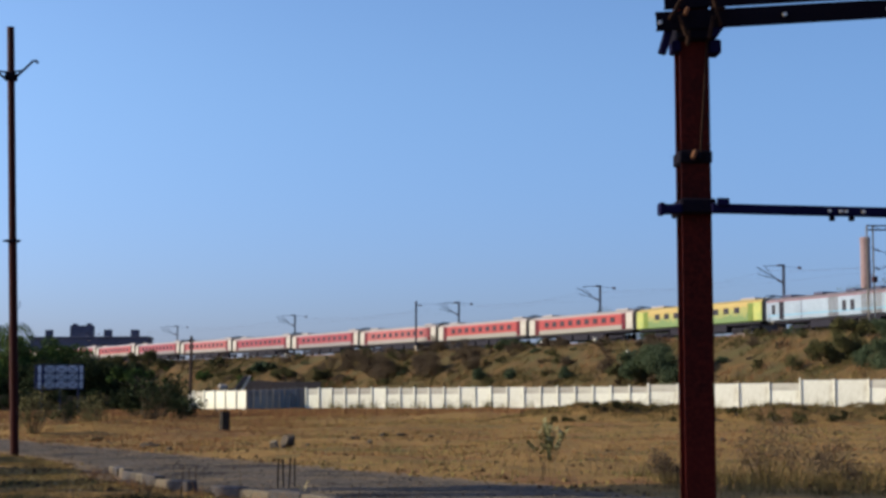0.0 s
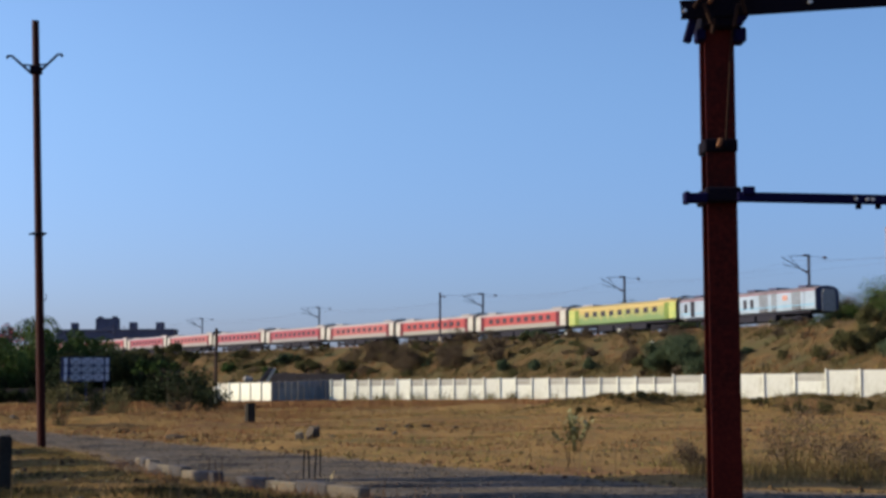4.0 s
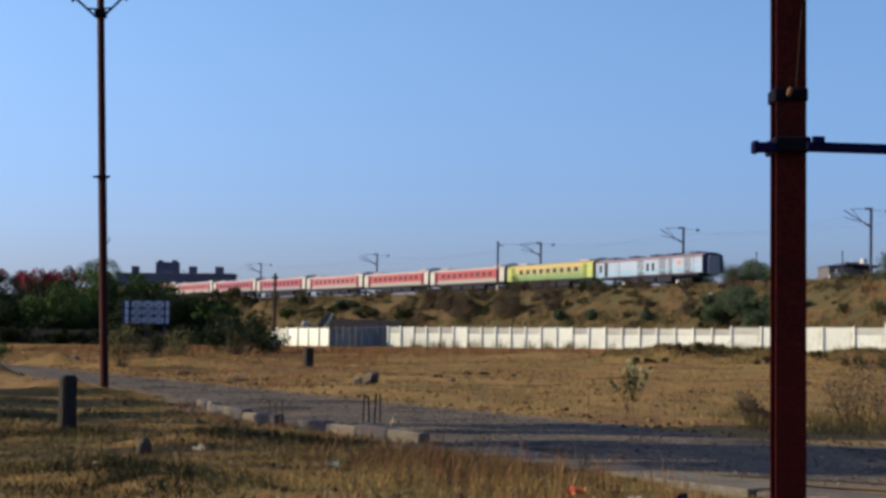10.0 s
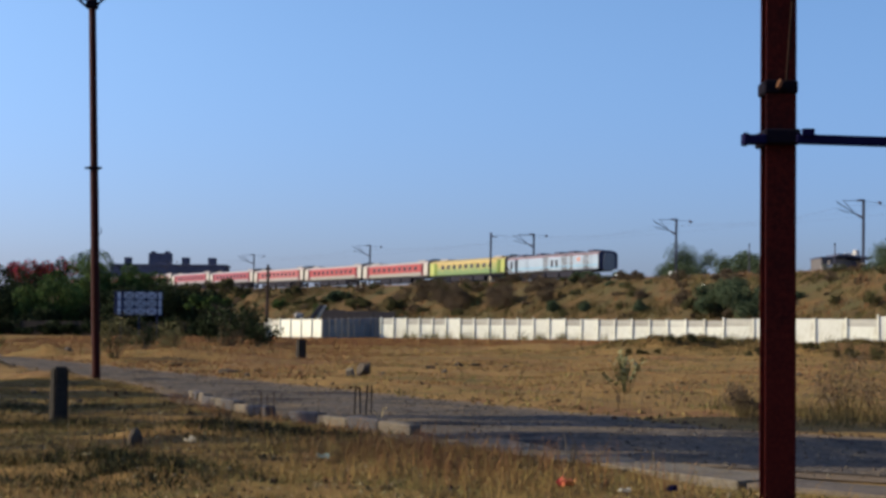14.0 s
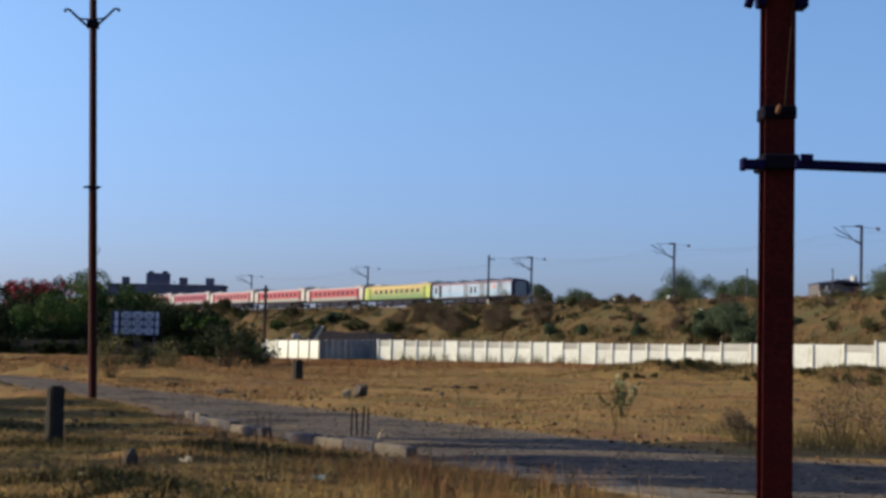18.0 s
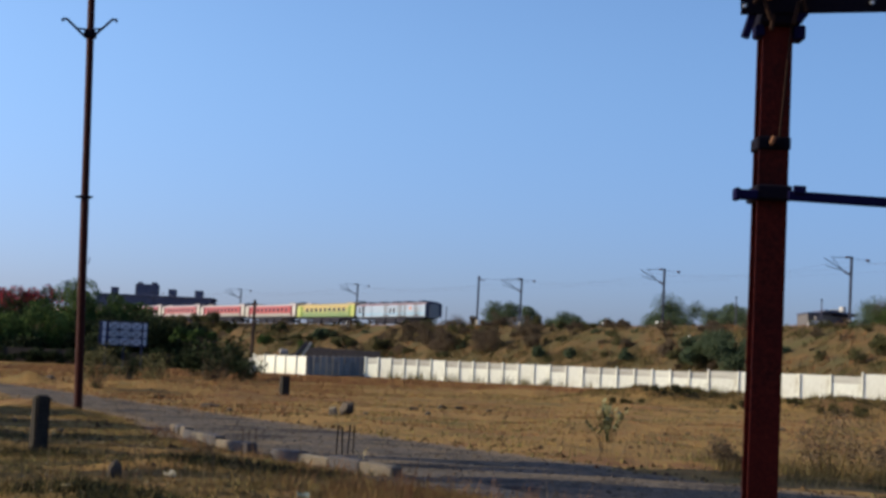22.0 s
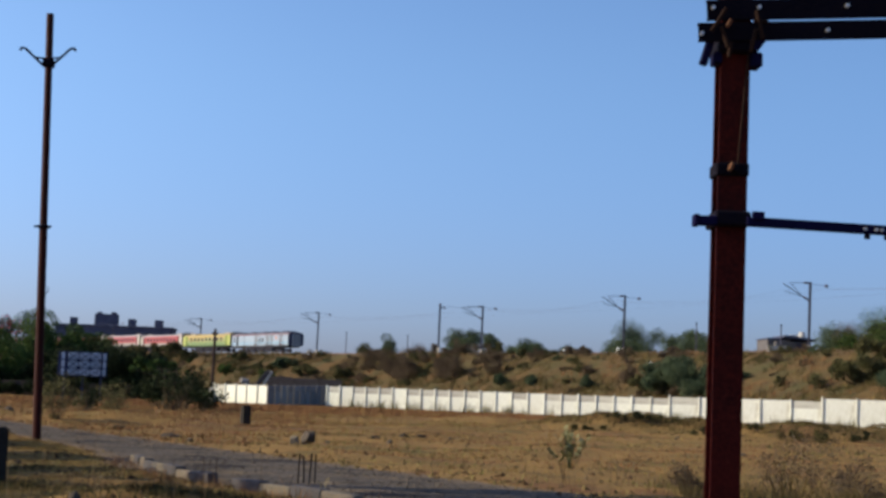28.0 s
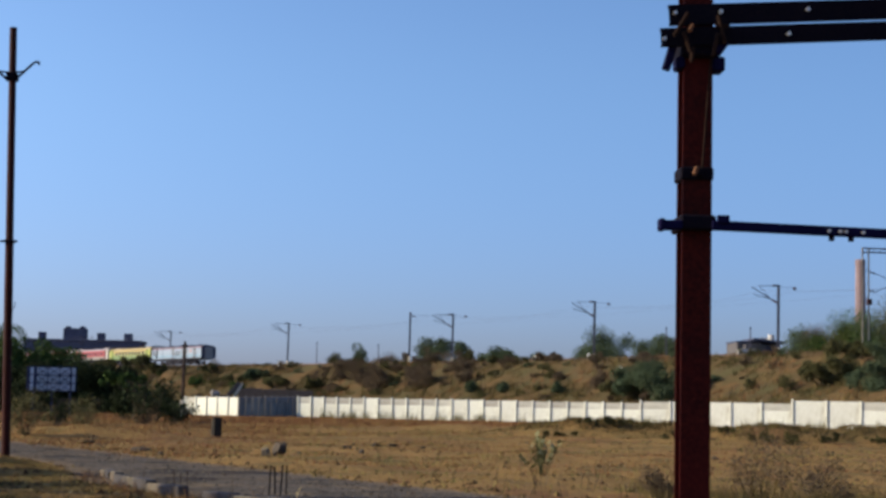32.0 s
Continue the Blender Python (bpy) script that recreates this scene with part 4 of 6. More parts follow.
part("lug", box(bmesh.new(), (0.05, 0.12, 0.07), (-0.105, -0.05, 2.975), (0, 0, 0), 0.01), M["navysteel"], clamp)
for x, z, r, h in ((-0.125, 3.17, 30, 0.16), (0.105, 3.15, -14, 0.17), (-0.09, 3.07, -20, 0.13), (0.07, 3.06, 12, 0.14), (-0.06, 3.0, 6, 0.09)):
    part("fitting", box(bmesh.new(), (0.022, 0.03, h), (x, -0.2, z), (0, r, 0), 0.006), M["rustybolt"], clamp, "rusted bolt and strap")
part("fitting", rod(bmesh.new(), (0.07, -0.2, 3.17), (0.15, -0.2, 3.17), 0.012, seg=8), M["rustybolt"], clamp)
part("bracket", box(bmesh.new(), (0.045, 0.05, 0.15), (-0.17, -0.1, 3.0), (0, 16, 0), 0.006), M["navysteel"], post)
part("bracket", box(bmesh.new(), (0.045, 0.06, 0.06), (0.1, -0.06, 3.0), (0, 0, 0), 0.008), M["darksteel"], post)
part("bracket", box(bmesh.new(), (0.06, 0.05, 0.11), (0.12, -0.12, 3.075), (0, 35, 0), 0.006), M["navysteel"], post)
part("bolt", box(bmesh.new(), (0.024, 0.04, 0.05), (-0.07, -0.2, 3.15), (0, 25, 0), 0.006), M["copper"], post, "rusty orange bolt")
part("earth_wire", rod(bmesh.new(), (0.075, -0.11, 3.12), (0.02, -0.11, 2.36), 0.007, seg=6), M["rustybolt"], post, "thin reddish earth wire")

M["polered"] = paint("rusty_red_paint", (0.03, 0.0042, 0.003), (0.016, 0.003, 0.0025), (0.04, 0.007, 0.004), 0.6, scale=2, fine=30, bump=0.2, depth=0.004)

# ---- tall line pole beyond the lane ----
pole = thing("line_pole", pose(-6.03, 27.3, 0.07, 0, -1.75, 0) @ Matrix.Scale(0.93, 4), "tall rusty red steel pole with a V cross-arm", "pole")
bm = rod(bmesh.new(), (0, 0, -0.6), (0, 0, 4.0), 0.082, 0.08, 20)
rod(bm, (0, 0, 3.98), (0, 0, 8.16), 0.074, 0.07, 20)
part("shaft", bm, M["polered"], pole)
bm = bmesh.new()
for sx in (-1, 1):
    rod(bm, (sx * 0.05, -0.1, 7.09), (sx * 0.44, -0.1, 7.46), 0.024, seg=6)
    rod(bm, (sx * 0.44, -0.1, 7.46), (sx * 0.52, -0.1, 7.46), 0.022, seg=6)
    rod(bm, (sx * 0.52, -0.1, 7.46), (sx * 0.52, -0.1, 7.41), 0.026, seg=6)
    rod(bm, (sx * 0.06, -0.1, 7.26), (sx * 0.27, -0.1, 7.28), 0.018, seg=6)
part("cross_arm", bm, M["darksteel"], pole, "dark V-shaped cross-arm")
part("clamp", box(bmesh.new(), (0.2, 0.24, 0.16), (0, 0, 7.19), (0, 0, 0), 0.02), M["darksteel"], pole)
bm = box(bmesh.new(), (0.2, 0.22, 0.05), (0, 0, 4.0), (0, 0, 0), 0.01)
box(bm, (0.07, 0.05, 0.035), (-0.13, -0.05, 4.0))
box(bm, (0.06, 0.05, 0.035), (0.13, -0.05, 4.0))
part("collar", bm, M["darksteel"], pole)
bm = rod(bmesh.new(), (0.07, 0, 2.7), (0.13, 0, 2.76), 0.008, seg=5)
rod(bm, (0.13, 0, 2.76), (0.12, 0, 2.85), 0.008, seg=5)
part("hook", bm, M["darksteel"], pole)


# ---- marker posts, stones, kerb, litter ----
def stub_post(name, x, y, w, d, h, material, label, turn=0, lean=0):
    bm = bmesh.new()
    made = bmesh.ops.create_cube(bm, size=1, matrix=pose(0, 0, h / 2 - 0.15) @ Matrix.Diagonal((w, d, h + 0.3, 1)))
    for v in bm.verts:
        if v.co.z > 0:
            v.co.x *= 0.93
            v.co.y *= 0.93
    bmesh.ops.bevel(bm, geom=bm.edges[:], offset=0.018, segments=2, affect='EDGES')
    bmesh.ops.subdivide_edges(bm, edges=bm.edges[:], cuts=1)
    for v in bm.verts:
        v.co += 0.012 * noise.noise_vector(v.co * 9 + Vector((x, y, 0)))
    ob = new(name, mesh_of(bm, name, material))
    ob.matrix_basis = pose(x, y, ground_z(x, y), 0, lean, turn)
    return tagged(ob, label, name.replace("_", " "))


stub_post("marker_post", -3.91, 15.97, 0.17, 0.16, 0.57, M["poststone"], "short weathered concrete marker post in dry grass", 29, 0.5)
stub_post("boundary_stone", -4.09, 46.8, 0.27, 0.26, 0.68, M["poststone"], "squat weathered boundary stone beyond the lane", 27)


M["clod"] = paint("dry_earth_clods", (0.085, 0.052, 0.025), (0.045, 0.032, 0.018), (0.15, 0.092, 0.042), 0.95, scale=1.5, fine=20, bump=0, island=0.6, spec=0.03)


def boulder(name, x, y, size, material, label, seed, angular=False):
    rng = np.random.default_rng(seed)
    bm = bmesh.new()
    if angular:   # a broken block: the hull of a few corners
        for c in rng.uniform(-0.5, 0.5, (16, 3)):
            bm.verts.new(c * (0.5 / max(abs(c))) * rng.uniform(0.8, 1.05))
        bmesh.ops.convex_hull(bm, input=bm.verts[:])
        bmesh.ops.delete(bm, geom=[v for v in bm.verts if not v.link_faces], context='VERTS')
        bmesh.ops.recalc_face_normals(bm, faces=bm.faces[:])
    else:
        bmesh.ops.create_icosphere(bm, subdivisions=3, radius=0.5)
    off = Vector(rng.random(3) * 50)
    for v in bm.verts:
        if not angular:
            v.co *= 1 + 0.5 * noise.noise(v.co * 1.8 + off) + 0.2 * noise.noise(v.co * 5 + off)
        v.co = Vector((v.co.x * size[0], v.co.y * size[1], v.co.z * size[2]))
    ob = new(name, mesh_of(bm, name, material))
    ob.matrix_basis = pose(x, y, ground_z(x, y) + size[2] * 0.25, 0, 0, rng.random() * 180)
    return tagged(ob, label, "rock", "stones on the field")


boulder("rock", -1.4, 29.9, (0.36, 0.3, 0.34), M["stone"], "dark angular rock on the dry field", 1, True)
boulder("rock", -1.62, 29.75, (0.24, 0.2, 0.24), M["kerb"], "pale broken rock beside a dark one", 2, True)
boulder("rock", -13.0, 54, (1.2, 0.5, 0.3), M["stone"], "low flat rock at the lane's edge", 3)
boulder("rock", -4.25, 31.5, (0.5, 0.35, 0.14), M["stone"], "flat dark stone on dry soil", 4)
boulder("rock", -6.4, 37.5, (0.5, 0.4, 0.13), M["clod"], "dusty earth-coloured rock in dry grass", 5)
boulder("rock", -2.5, 12.8, (0.16, 0.12, 0.19), M["stone"], "small upright brown stone in dry grass", 6)
for i, (x, y, w) in enumerate(((0.62, 38.2, 0.3), (1.05, 38.6, 0.24), (1.75, 38.0, 0.2), (0.2, 33.4, 0.18), (-0.1, 36.5, 0.22))):
    boulder("rock", x, y, (w, w * 0.6, w * 0.42), M["markerstone"], "dark broken lump lying on the dry field", 8 + i, True)
rr = random.Random(11)
for i in range(34):
    x, y = rr.uniform(-7, 9), rr.uniform(19, 46)
    if road_at(x, y) > 0.25 and abs(x / y) < 0.35:
        q = rr.uniform(0.03, 0.1)
        boulder("stone", x, y, (q * 1.4, q, q * 0.8), M["stone"] if rr.random() < 0.85 else M["kerb"], "small loose stone on dry soil", 20 + i)

# black and white kerb blocks, then pale edging slabs
KERB = [(-3.3, 21.0), (-2.75, 18.9), (-1.95, 16.9), (-1.3, 15.75), (-0.75, 14.9), (0.0, 13.7)]
kp, _ = dense(KERB, [0] * len(KERB), 0.05)
kerb = thing("kerb", pose(0, 0, 0), "broken kerb of alternating pale and dark concrete blocks", "kerb", kind="structure")
blocks = [mesh_of(box(bmesh.new(), (0.56, 0.13, 0.36), (0, 0, 0), (0, 0, 0), 0.014), "kerb_block", m) for m in (M["kerb"], M["kerbdark"])]
cum, last, count = 0.0, 0.0, 0
for i in range(1, len(kp)):
    cum += math.hypot(kp[i][0] - kp[i - 1][0], kp[i][1] - kp[i - 1][1])
    if cum - last > 0.575:
        last = cum
        count += 1
        if count in (9,):
            continue
        j = max(0, i - 8)
        a = math.degrees(math.atan2(kp[i][1] - kp[j][1], kp[i][0] - kp[j][0]))
        part("kerb_block", blocks[0 if count % 2 else 1], None, kerb, m=pose(kp[j][0], kp[j][1], -0.065 + rr.uniform(-0.02, 0.015), rr.uniform(-5, 5), rr.uniform(-1.5, 1.5), a + rr.uniform(-3, 3)))
EDGE = [(0.3, 13.45), (0.85, 12.25), (1.4, 11.25), (1.85, 10.55), (2.3, 9.85), (3.2, 8.9), (4.6, 8.0)]
edging = thing("edging", pose(0, 0, 0), "pale dusty concrete edging slabs along the lane", "edging", kind="structure")
slab = mesh_of(box(bmesh.new(), (1.9, 0.5, 0.16), (0, 0, 0), (0, 0, 0), 0.008), "edging_slab", M["kerb"])
ep, _ = dense(EDGE, [0] * len(EDGE), 0.05)
cum, last = 0.0, -1.9
for i in range(1, len(ep) - 20):
    cum += math.hypot(ep[i][0] - ep[i - 1][0], ep[i][1] - ep[i - 1][1])
    if cum - last > 1.91:
        last = cum
        a = math.degrees(math.atan2(ep[i + 19][1] - ep[i][1], ep[i + 19][0] - ep[i][0]))
        part("edging_slab", slab, None, edging, m=pose(ep[i + 19][0], ep[i + 19][1], -0.062 + rr.uniform(-0.008, 0.008), rr.uniform(-0.6, 0.6), rr.uniform(-0.6, 0.6), a))

# loose gravel over the lane and its edges
def gravel(name, spots, size, material, label, seed, category="gravel"):
    rng = np.random.default_rng(seed)
    v, f = [], []
    for x, y in spots:
        q = size * (0.45 + rng.random() ** 2 * 1.3)
        z = ground_z(x, y) if road_at(x, y) > 0 else 0.016
        a = rng.random() * 6.28
        k = len(v)
        for j in range(5):
            b = a + j * 1.2566
            e = q * rng.uniform(0.6, 1.1)
            v.append((x + e * math.cos(b), y + e * math.sin(b), z - 0.004))
        v.append((x + q * rng.uniform(-0.3, 0.3), y + q * rng.uniform(-0.3, 0.3), z + q * rng.uniform(0.45, 0.9)))
        f += [(k + j, k + (j + 1) % 5, k + 5) for j in range(5)]
    return tagged(new(name, raw_mesh(name, v, f, material)), label, category, kind="stuff")


vrng = np.random.default_rng(44)
on_road, off_road = [], []
while len(on_road) < 5200:
    y = 8 + 27 * vrng.random() ** 1.3
    x = vrng.uniform(-8, 6)
    d = road_at(x, y)
    if d < 0.3 and noise.noise((x * 1.3, y * 1.3, 2)) > vrng.uniform(-0.6, 0.35):
        on_road.append((x, y))
while len(off_road) < 2400:
    y = 14 + 45 * vrng.random() ** 1.4
    x = vrng.uniform(-0.36, 0.36) * y
    d = road_at(x, y)
    if d > 0.05 and (d < 0.7 or noise.noise((x * 0.5, y * 0.5, 8)) > vrng.uniform(0, 0.5)):
        off_road.append((x, y))
M["gravel"] = paint("grey_brown_gravel", (0.085, 0.07, 0.056), (0.045, 0.038, 0.032), (0.15, 0.12, 0.09), 0.95, scale=1.5, fine=20, bump=0, island=0.5, spec=0.03)
gravel("gravel", on_road, 0.019, M["gravel"], "loose grey-brown gravel strewn over the lane", 1)
gravel("earth_clods", off_road, 0.042, M["clod"], "small dry earth clods over the field", 2)

bars = thing("rebar_stub", pose(-0.77, 16.5, 0), "rusty reinforcement bars standing from a concrete stub", "rebar")
part("footing", box(bmesh.new(), (0.26, 0.26, 0.3), (0, 0, -0.135), (0, 0, 8), 0.02), M["concrete"], bars)
for x, y, h, t in ((-0.085, -0.05, 0.36, 1), (-0.03, 0.07, 0.33, -1), (0.035, -0.06, 0.37, 2), (0.09, 0.05, 0.36, 0)):
    part("bar", rod(bmesh.new(), (x, y, 0.05), (x + t * 0.008, y, h), 0.009, seg=6), M["darksteel"], bars)

thin = thing("rebar_stub", pose(-2.05, 18.9, 0), "thin rusty bars standing beside the kerb", "rebar")
for x, y, h in ((-0.09, 0.0, 0.17), (-0.02, 0.05, 0.15), (0.07, -0.03, 0.18)):
    part("bar", rod(bmesh.new(), (x, y, -0.1), (x + 0.006, y, h), 0.0045, seg=6), M["rustybolt"], thin)
specks, darks = [], []
while len(specks) < 5200:
    x, y = vrng.uniform(-6, 3), 8 + 12 * vrng.random() ** 1.3
    if road_at(x, y) > 0.4 and (x < -1.0 - (y - 15.5) * 0.43 if y > 13.6 else x < 0.35 + (13.4 - y) * 0.5):
        (specks if vrng.random() < 0.6 else darks).append((x, y))
M["deadleaf"] = paint("pale_dead_leaves", (0.26, 0.19, 0.1), (0.16, 0.11, 0.06), (0.36, 0.28, 0.17), 0.9, scale=2, fine=20, bump=0, island=0.6, spec=0.04)
M["darkleaflitter"] = paint("dark_dead_leaves", (0.05, 0.038, 0.022), (0.03, 0.024, 0.015), (0.09, 0.062, 0.035), 0.9, scale=2, fine=20, bump=0, island=0.5, spec=0.04)
gravel("dead_leaves", specks, 0.016, M["deadleaf"], "pale dead leaves and straw among the grass", 3, "dead leaves")
gravel("dead_leaves", darks, 0.024, M["darkleaflitter"], "dark dead leaves and twigs among the grass", 4, "dead leaves")


def scrap(name, x, y, size, material, label, seed):
    rng = np.random.default_rng(seed)
    bm = bmesh.new()
    bmesh.ops.create_grid(bm, x_segments=7, y_segments=7, size=0.5)
    for v in bm.verts:
        n = noise.noise_vector(v.co * 4 + Vector((seed * 3.1, 0, 0)))
        v.co = Vector((v.co.x * size[0] + n.x * 0.03, v.co.y * size[1] + n.y * 0.03, abs(n.z) * size[2] * 2.0))
    bmesh.ops.solidify(bm, geom=bm.faces[:], thickness=0.004)
    ob = new(name, mesh_of(bm, name, material))
    ob.matrix_basis = pose(x, y, ground_z(x, y) + 0.04, 0, 0, rng.random() * 90)
    return tagged(ob, label, "litter")


M["blueframe"] = paint("blue_painted_frame", (0.015, 0.022, 0.06), rough=0.6, scale=3, fine=20, bump=0.1)
M["plastic_white"] = paint("crumpled_white_plastic", (0.5, 0.43, 0.29), rough=0.45, scale=8, fine=40, bump=0.1)
M["plastic_red"] = paint("crumpled_red_wrapper", (0.35, 0.035, 0.045), (0.5, 0.3, 0.08), rough=0.4, scale=9, fine=40, bump=0.1)
M["plastic_teal"] = paint("faded_teal_plastic", (0.16, 0.2, 0.17), rough=0.5, scale=8, fine=40, bump=0.1)
scrap("litter", -2.03, 12.75, (0.07, 0.1, 0.05), M["plastic_white"], "crumpled white plastic bag caught in dry grass", 1)
scrap("litter", 0.84, 9.75, (0.1, 0.1, 0.05), M["plastic_red"], "crumpled red wrapper lying in dry grass", 3)
scrap("litter", -0.8, 10.98, (0.12, 0.08, 0.04), M["plastic_teal"], "faded teal plastic sheet in the grass", 4)
M["plastic_pale"] = paint("dusty_pale_plastic", (0.3, 0.29, 0.24), rough=0.5, scale=8, fine=40, bump=0.1)
scrap("litter", 1.15, 9.25, (0.085, 0.06, 0.02), M["plastic_pale"], "dusty pale plastic sheet in dry grass", 5)
scrap("litter", 1.44, 9.3, (0.032, 0.04, 0.04), M["navysteel"], "dark blue wrapper scrap in dry grass", 6)
scrap("litter", -3.5, 10.9, (0.06, 0.08, 0.03), M["plastic_pale"], "small pale paper scrap in the grass", 7)

# ---- board on legs before the trees ----
M["board"] = paint("white_board_panel", (0.3, 0.37, 0.45), (0.18, 0.24, 0.32), rough=0.6, scale=2, fine=14, bump=0.1, rand=0.15)
sign = thing("notice_board", pose(-18.4, 95, -0.1, 0, 0, 6), "pale panelled signboard on dark legs before trees", "signboard")
for x in (-1.1, 0, 1.1):
    part("leg", box(bmesh.new(), (0.1, 0.1, 3.1), (x, 0.12, 1.4), (0, 0, 0), 0.01), M["blueframe"], sign)
part("back_frame", box(bmesh.new(), (2.95, 0.05, 1.5), (-0.05, 0.05, 2.4), (0, 0, 0), 0.01), M["blueframe"], sign, "dark blue backing frame")
cell = mesh_of(box(bmesh.new(), (1, 0.05, 1), (0, 0, 0), (0, 0, 0), 0.02), "panel", M["board"])
for i, (x, w) in enumerate(((-1.22, 0.2), (-0.62, 0.62), (0.08, 0.66), (0.76, 0.6), (1.27, 0.2))):
    for z in (1.92, 2.4, 2.88):
        p = part("panel", cell, None, sign, m=pose(x, 0, z) @ Matrix.Diagonal((w, 1, 0.42, 1)))
for x, w in ((-0.62, 0.31), (0.08, 0.33), (0.76, 0.3)):
    for z in (1.92, 2.4, 2.88):
        for sx in (-1, 1):
            part("brace", rod(bmesh.new(), (x - sx * w, -0.045, z - 0.21), (x + sx * w, -0.045, z + 0.21), 0.02, seg=4), M["blueframe"], sign)

# ---- thin pole at the wall's end ----
M["darkwood"] = paint("dark_creosoted_wood", (0.035, 0.024, 0.022), rough=0.85, scale=3, fine=30, bump=0.4, stretch=(1, 1, 0.2))
small = thing("wooden_pole", pose(-11.2, 101.6, 0, 0, 0.6, 0), "thin dark wooden pole by the wall's end", "pole")
part("shaft", rod(bmesh.new(), (0, 0, -0.5), (0, 0, 5.05), 0.12, 0.09, 10), M["darkwood"], small)
part("cap", box(bmesh.new(), (0.42, 0.1, 0.14), (0, 0, 4.75), (0, 0, 0), 0.02), M["darksteel"], small)
part("base_band", rod(bmesh.new(), (0, 0, 0.1), (0, 0, 1.2), 0.135, seg=10), M["stain"], small, "pale painted band at the foot")

# ---- rubble behind the wall's corner ----
heap = thing("rubble_heap", pose(-10.5, 127.6, 0), "heap of broken slabs and a pale sack behind the wall", "rubble")
bm = bmesh.new()
bmesh.ops.create_icosphere(bm, subdivisions=3, radius=1.0, matrix=pose(-0.5, 0.6, 0) @ Matrix.Diagonal((1.6, 1.1, 1.75, 1)))
for v in bm.verts:
    v.co += noise.noise_vector(v.co * 1.5) * 0.3
part("mound", bm, M["stone"], heap)
part("sack", box(bmesh.new(), (0.8, 0.5, 0.5), (-0.9, 0.2, 1.85), (0, 8, 10), 0.16), M["returnwall"], heap, "pale full sack")
part("slab", box(bmesh.new(), (1.7, 0.6, 0.34), (0.55, 0.0, 2.1), (0, -50, 0), 0.03), M["kerbdark"], heap, "dark leaning slab")
part("slab", box(bmesh.new(), (1.6, 0.3, 0.2), (0.95, -0.1, 2.05), (0, -60, 0), 0.03), M["stain"], heap, "pale leaning slab")


# dark unplastered wall behind the return
M["backwall"] = paint("unplastered_dark_wall", (0.085, 0.07, 0.062), (0.055, 0.047, 0.042), (0.11, 0.092, 0.08), 0.9, scale=0.8, fine=6, bump=0.3, depth=0.02)
back = thing("wall_7", pose(-11.2, 151, 0, 0, 0, -4), "low dark grey unplastered wall behind the boundary wall", "wall", kind="structure")
bp = mesh_of(box(bmesh.new(), (2.42, 0.16, 2.6), (0, 0, 1.3), (0, 0, 0), 0.015), "panel", M["backwall"])
for q in range(3):
    part("panel", bp, None, back, m=pose(1.2 + q * 2.45, 0, -0.02 - 0.06 * q))

# ---- overhead line masts ----
def insulator(bm, a, b, r=0.09):
    a, b = Vector(a), Vector(b)
    rod(bm, a, b, r * 0.45, seg=6)
    for q in (0.15, 0.38, 0.62, 0.85):
        c = a.lerp(b, q)
        d = (b - a).normalized() * 0.03
        rod(bm, c - d, c + d, r, seg=8)
    return bm


def line_mast(s, off, height, reach, label, lean=0.0):
    """A mast; reach: the side to which the arm goes over the rails (-1, 1), or 0 for a plain one."""
    p = track(s, off, -0.75)
    ob = thing("overhead_mast", Matrix.Translation(p) @ pose(0, 0, 0, 0, lean, math.degrees(heading(s))), label, "mast", "overhead line masts")
    h = height + 0.75
    part("shaft", ibeam(bmesh.new(), 0.24, 0.2, 0.02, h + 0.4, pose(0, 0, -0.4)), M["mast"], ob)
    part("foot", box(bmesh.new(), (0.26, 0.3, 1.5), (0, 0, 0.75), (0, 0, 0), 0.02), M["mastpaint"], ob, "cream painted foot")
    top = h - 0.1
    if reach:
        r = reach
        part("bracket_tube", rod(bmesh.new(), (0, 0, top - 2.0), (r * 3.7, 0, top - 0.35), 0.055, seg=6), M["mast"], ob)
        part("stay_tube", rod(bmesh.new(), (0, 0, top), (r * 2.9, 0, top - 0.2), 0.035, seg=6), M["mast"], ob)
        part("brace_tube", rod(bmesh.new(), (r * 1.3, 0, top - 1.4), (r * 2.6, 0, top - 0.25), 0.035, seg=6), M["mast"], ob)
        part("register_arm", rod(bmesh.new(), (r * 1.1, 0, top - 1.55), (r * 3.5, 0, top - 1.15), 0.04, seg=6), M["mast"], ob)
        part("insulator", insulator(bmesh.new(), (r * 0.15, 0, top - 1.93), (r * 0.95, 0, top - 1.58), 0.13), M["insul"], ob, "brown ribbed insulator")
        part("insulator", insulator(bmesh.new(), (r * 0.2, 0, top - 0.01), (r * 0.9, 0, top - 0.06), 0.11), M["insul"], ob, "brown ribbed insulator")
        part("back_arm", rod(bmesh.new(), (-r * 2.2, 0, top - 0.15), (0, 0, top - 0.1), 0.022, seg=5), M["mast"], ob)
        part("insulator", insulator(bmesh.new(), (-r * 2.45, 0, top - 0.18), (-r * 2.05, 0, top - 0.12), 0.15), M["insul"], ob, "brown ribbed insulator")
        part("cap", box(bmesh.new(), (0.7, 0.24, 0.1), (r * 0.25, 0, top + 0.05), (0, 0, 0), 0.02), M["mast"], ob)
    else:
        part("cap", box(bmesh.new(), (0.26, 0.3, 0.3), (0, 0, top - 0.1), (0, 0, 0), 0.02), M["mast"], ob)
        part("insulator", insulator(bmesh.new(), (0.2, 0, top - 0.5), (1.1, 0, top - 0.55), 0.1), M["insul"], ob, "brown ribbed insulator")
    return ob


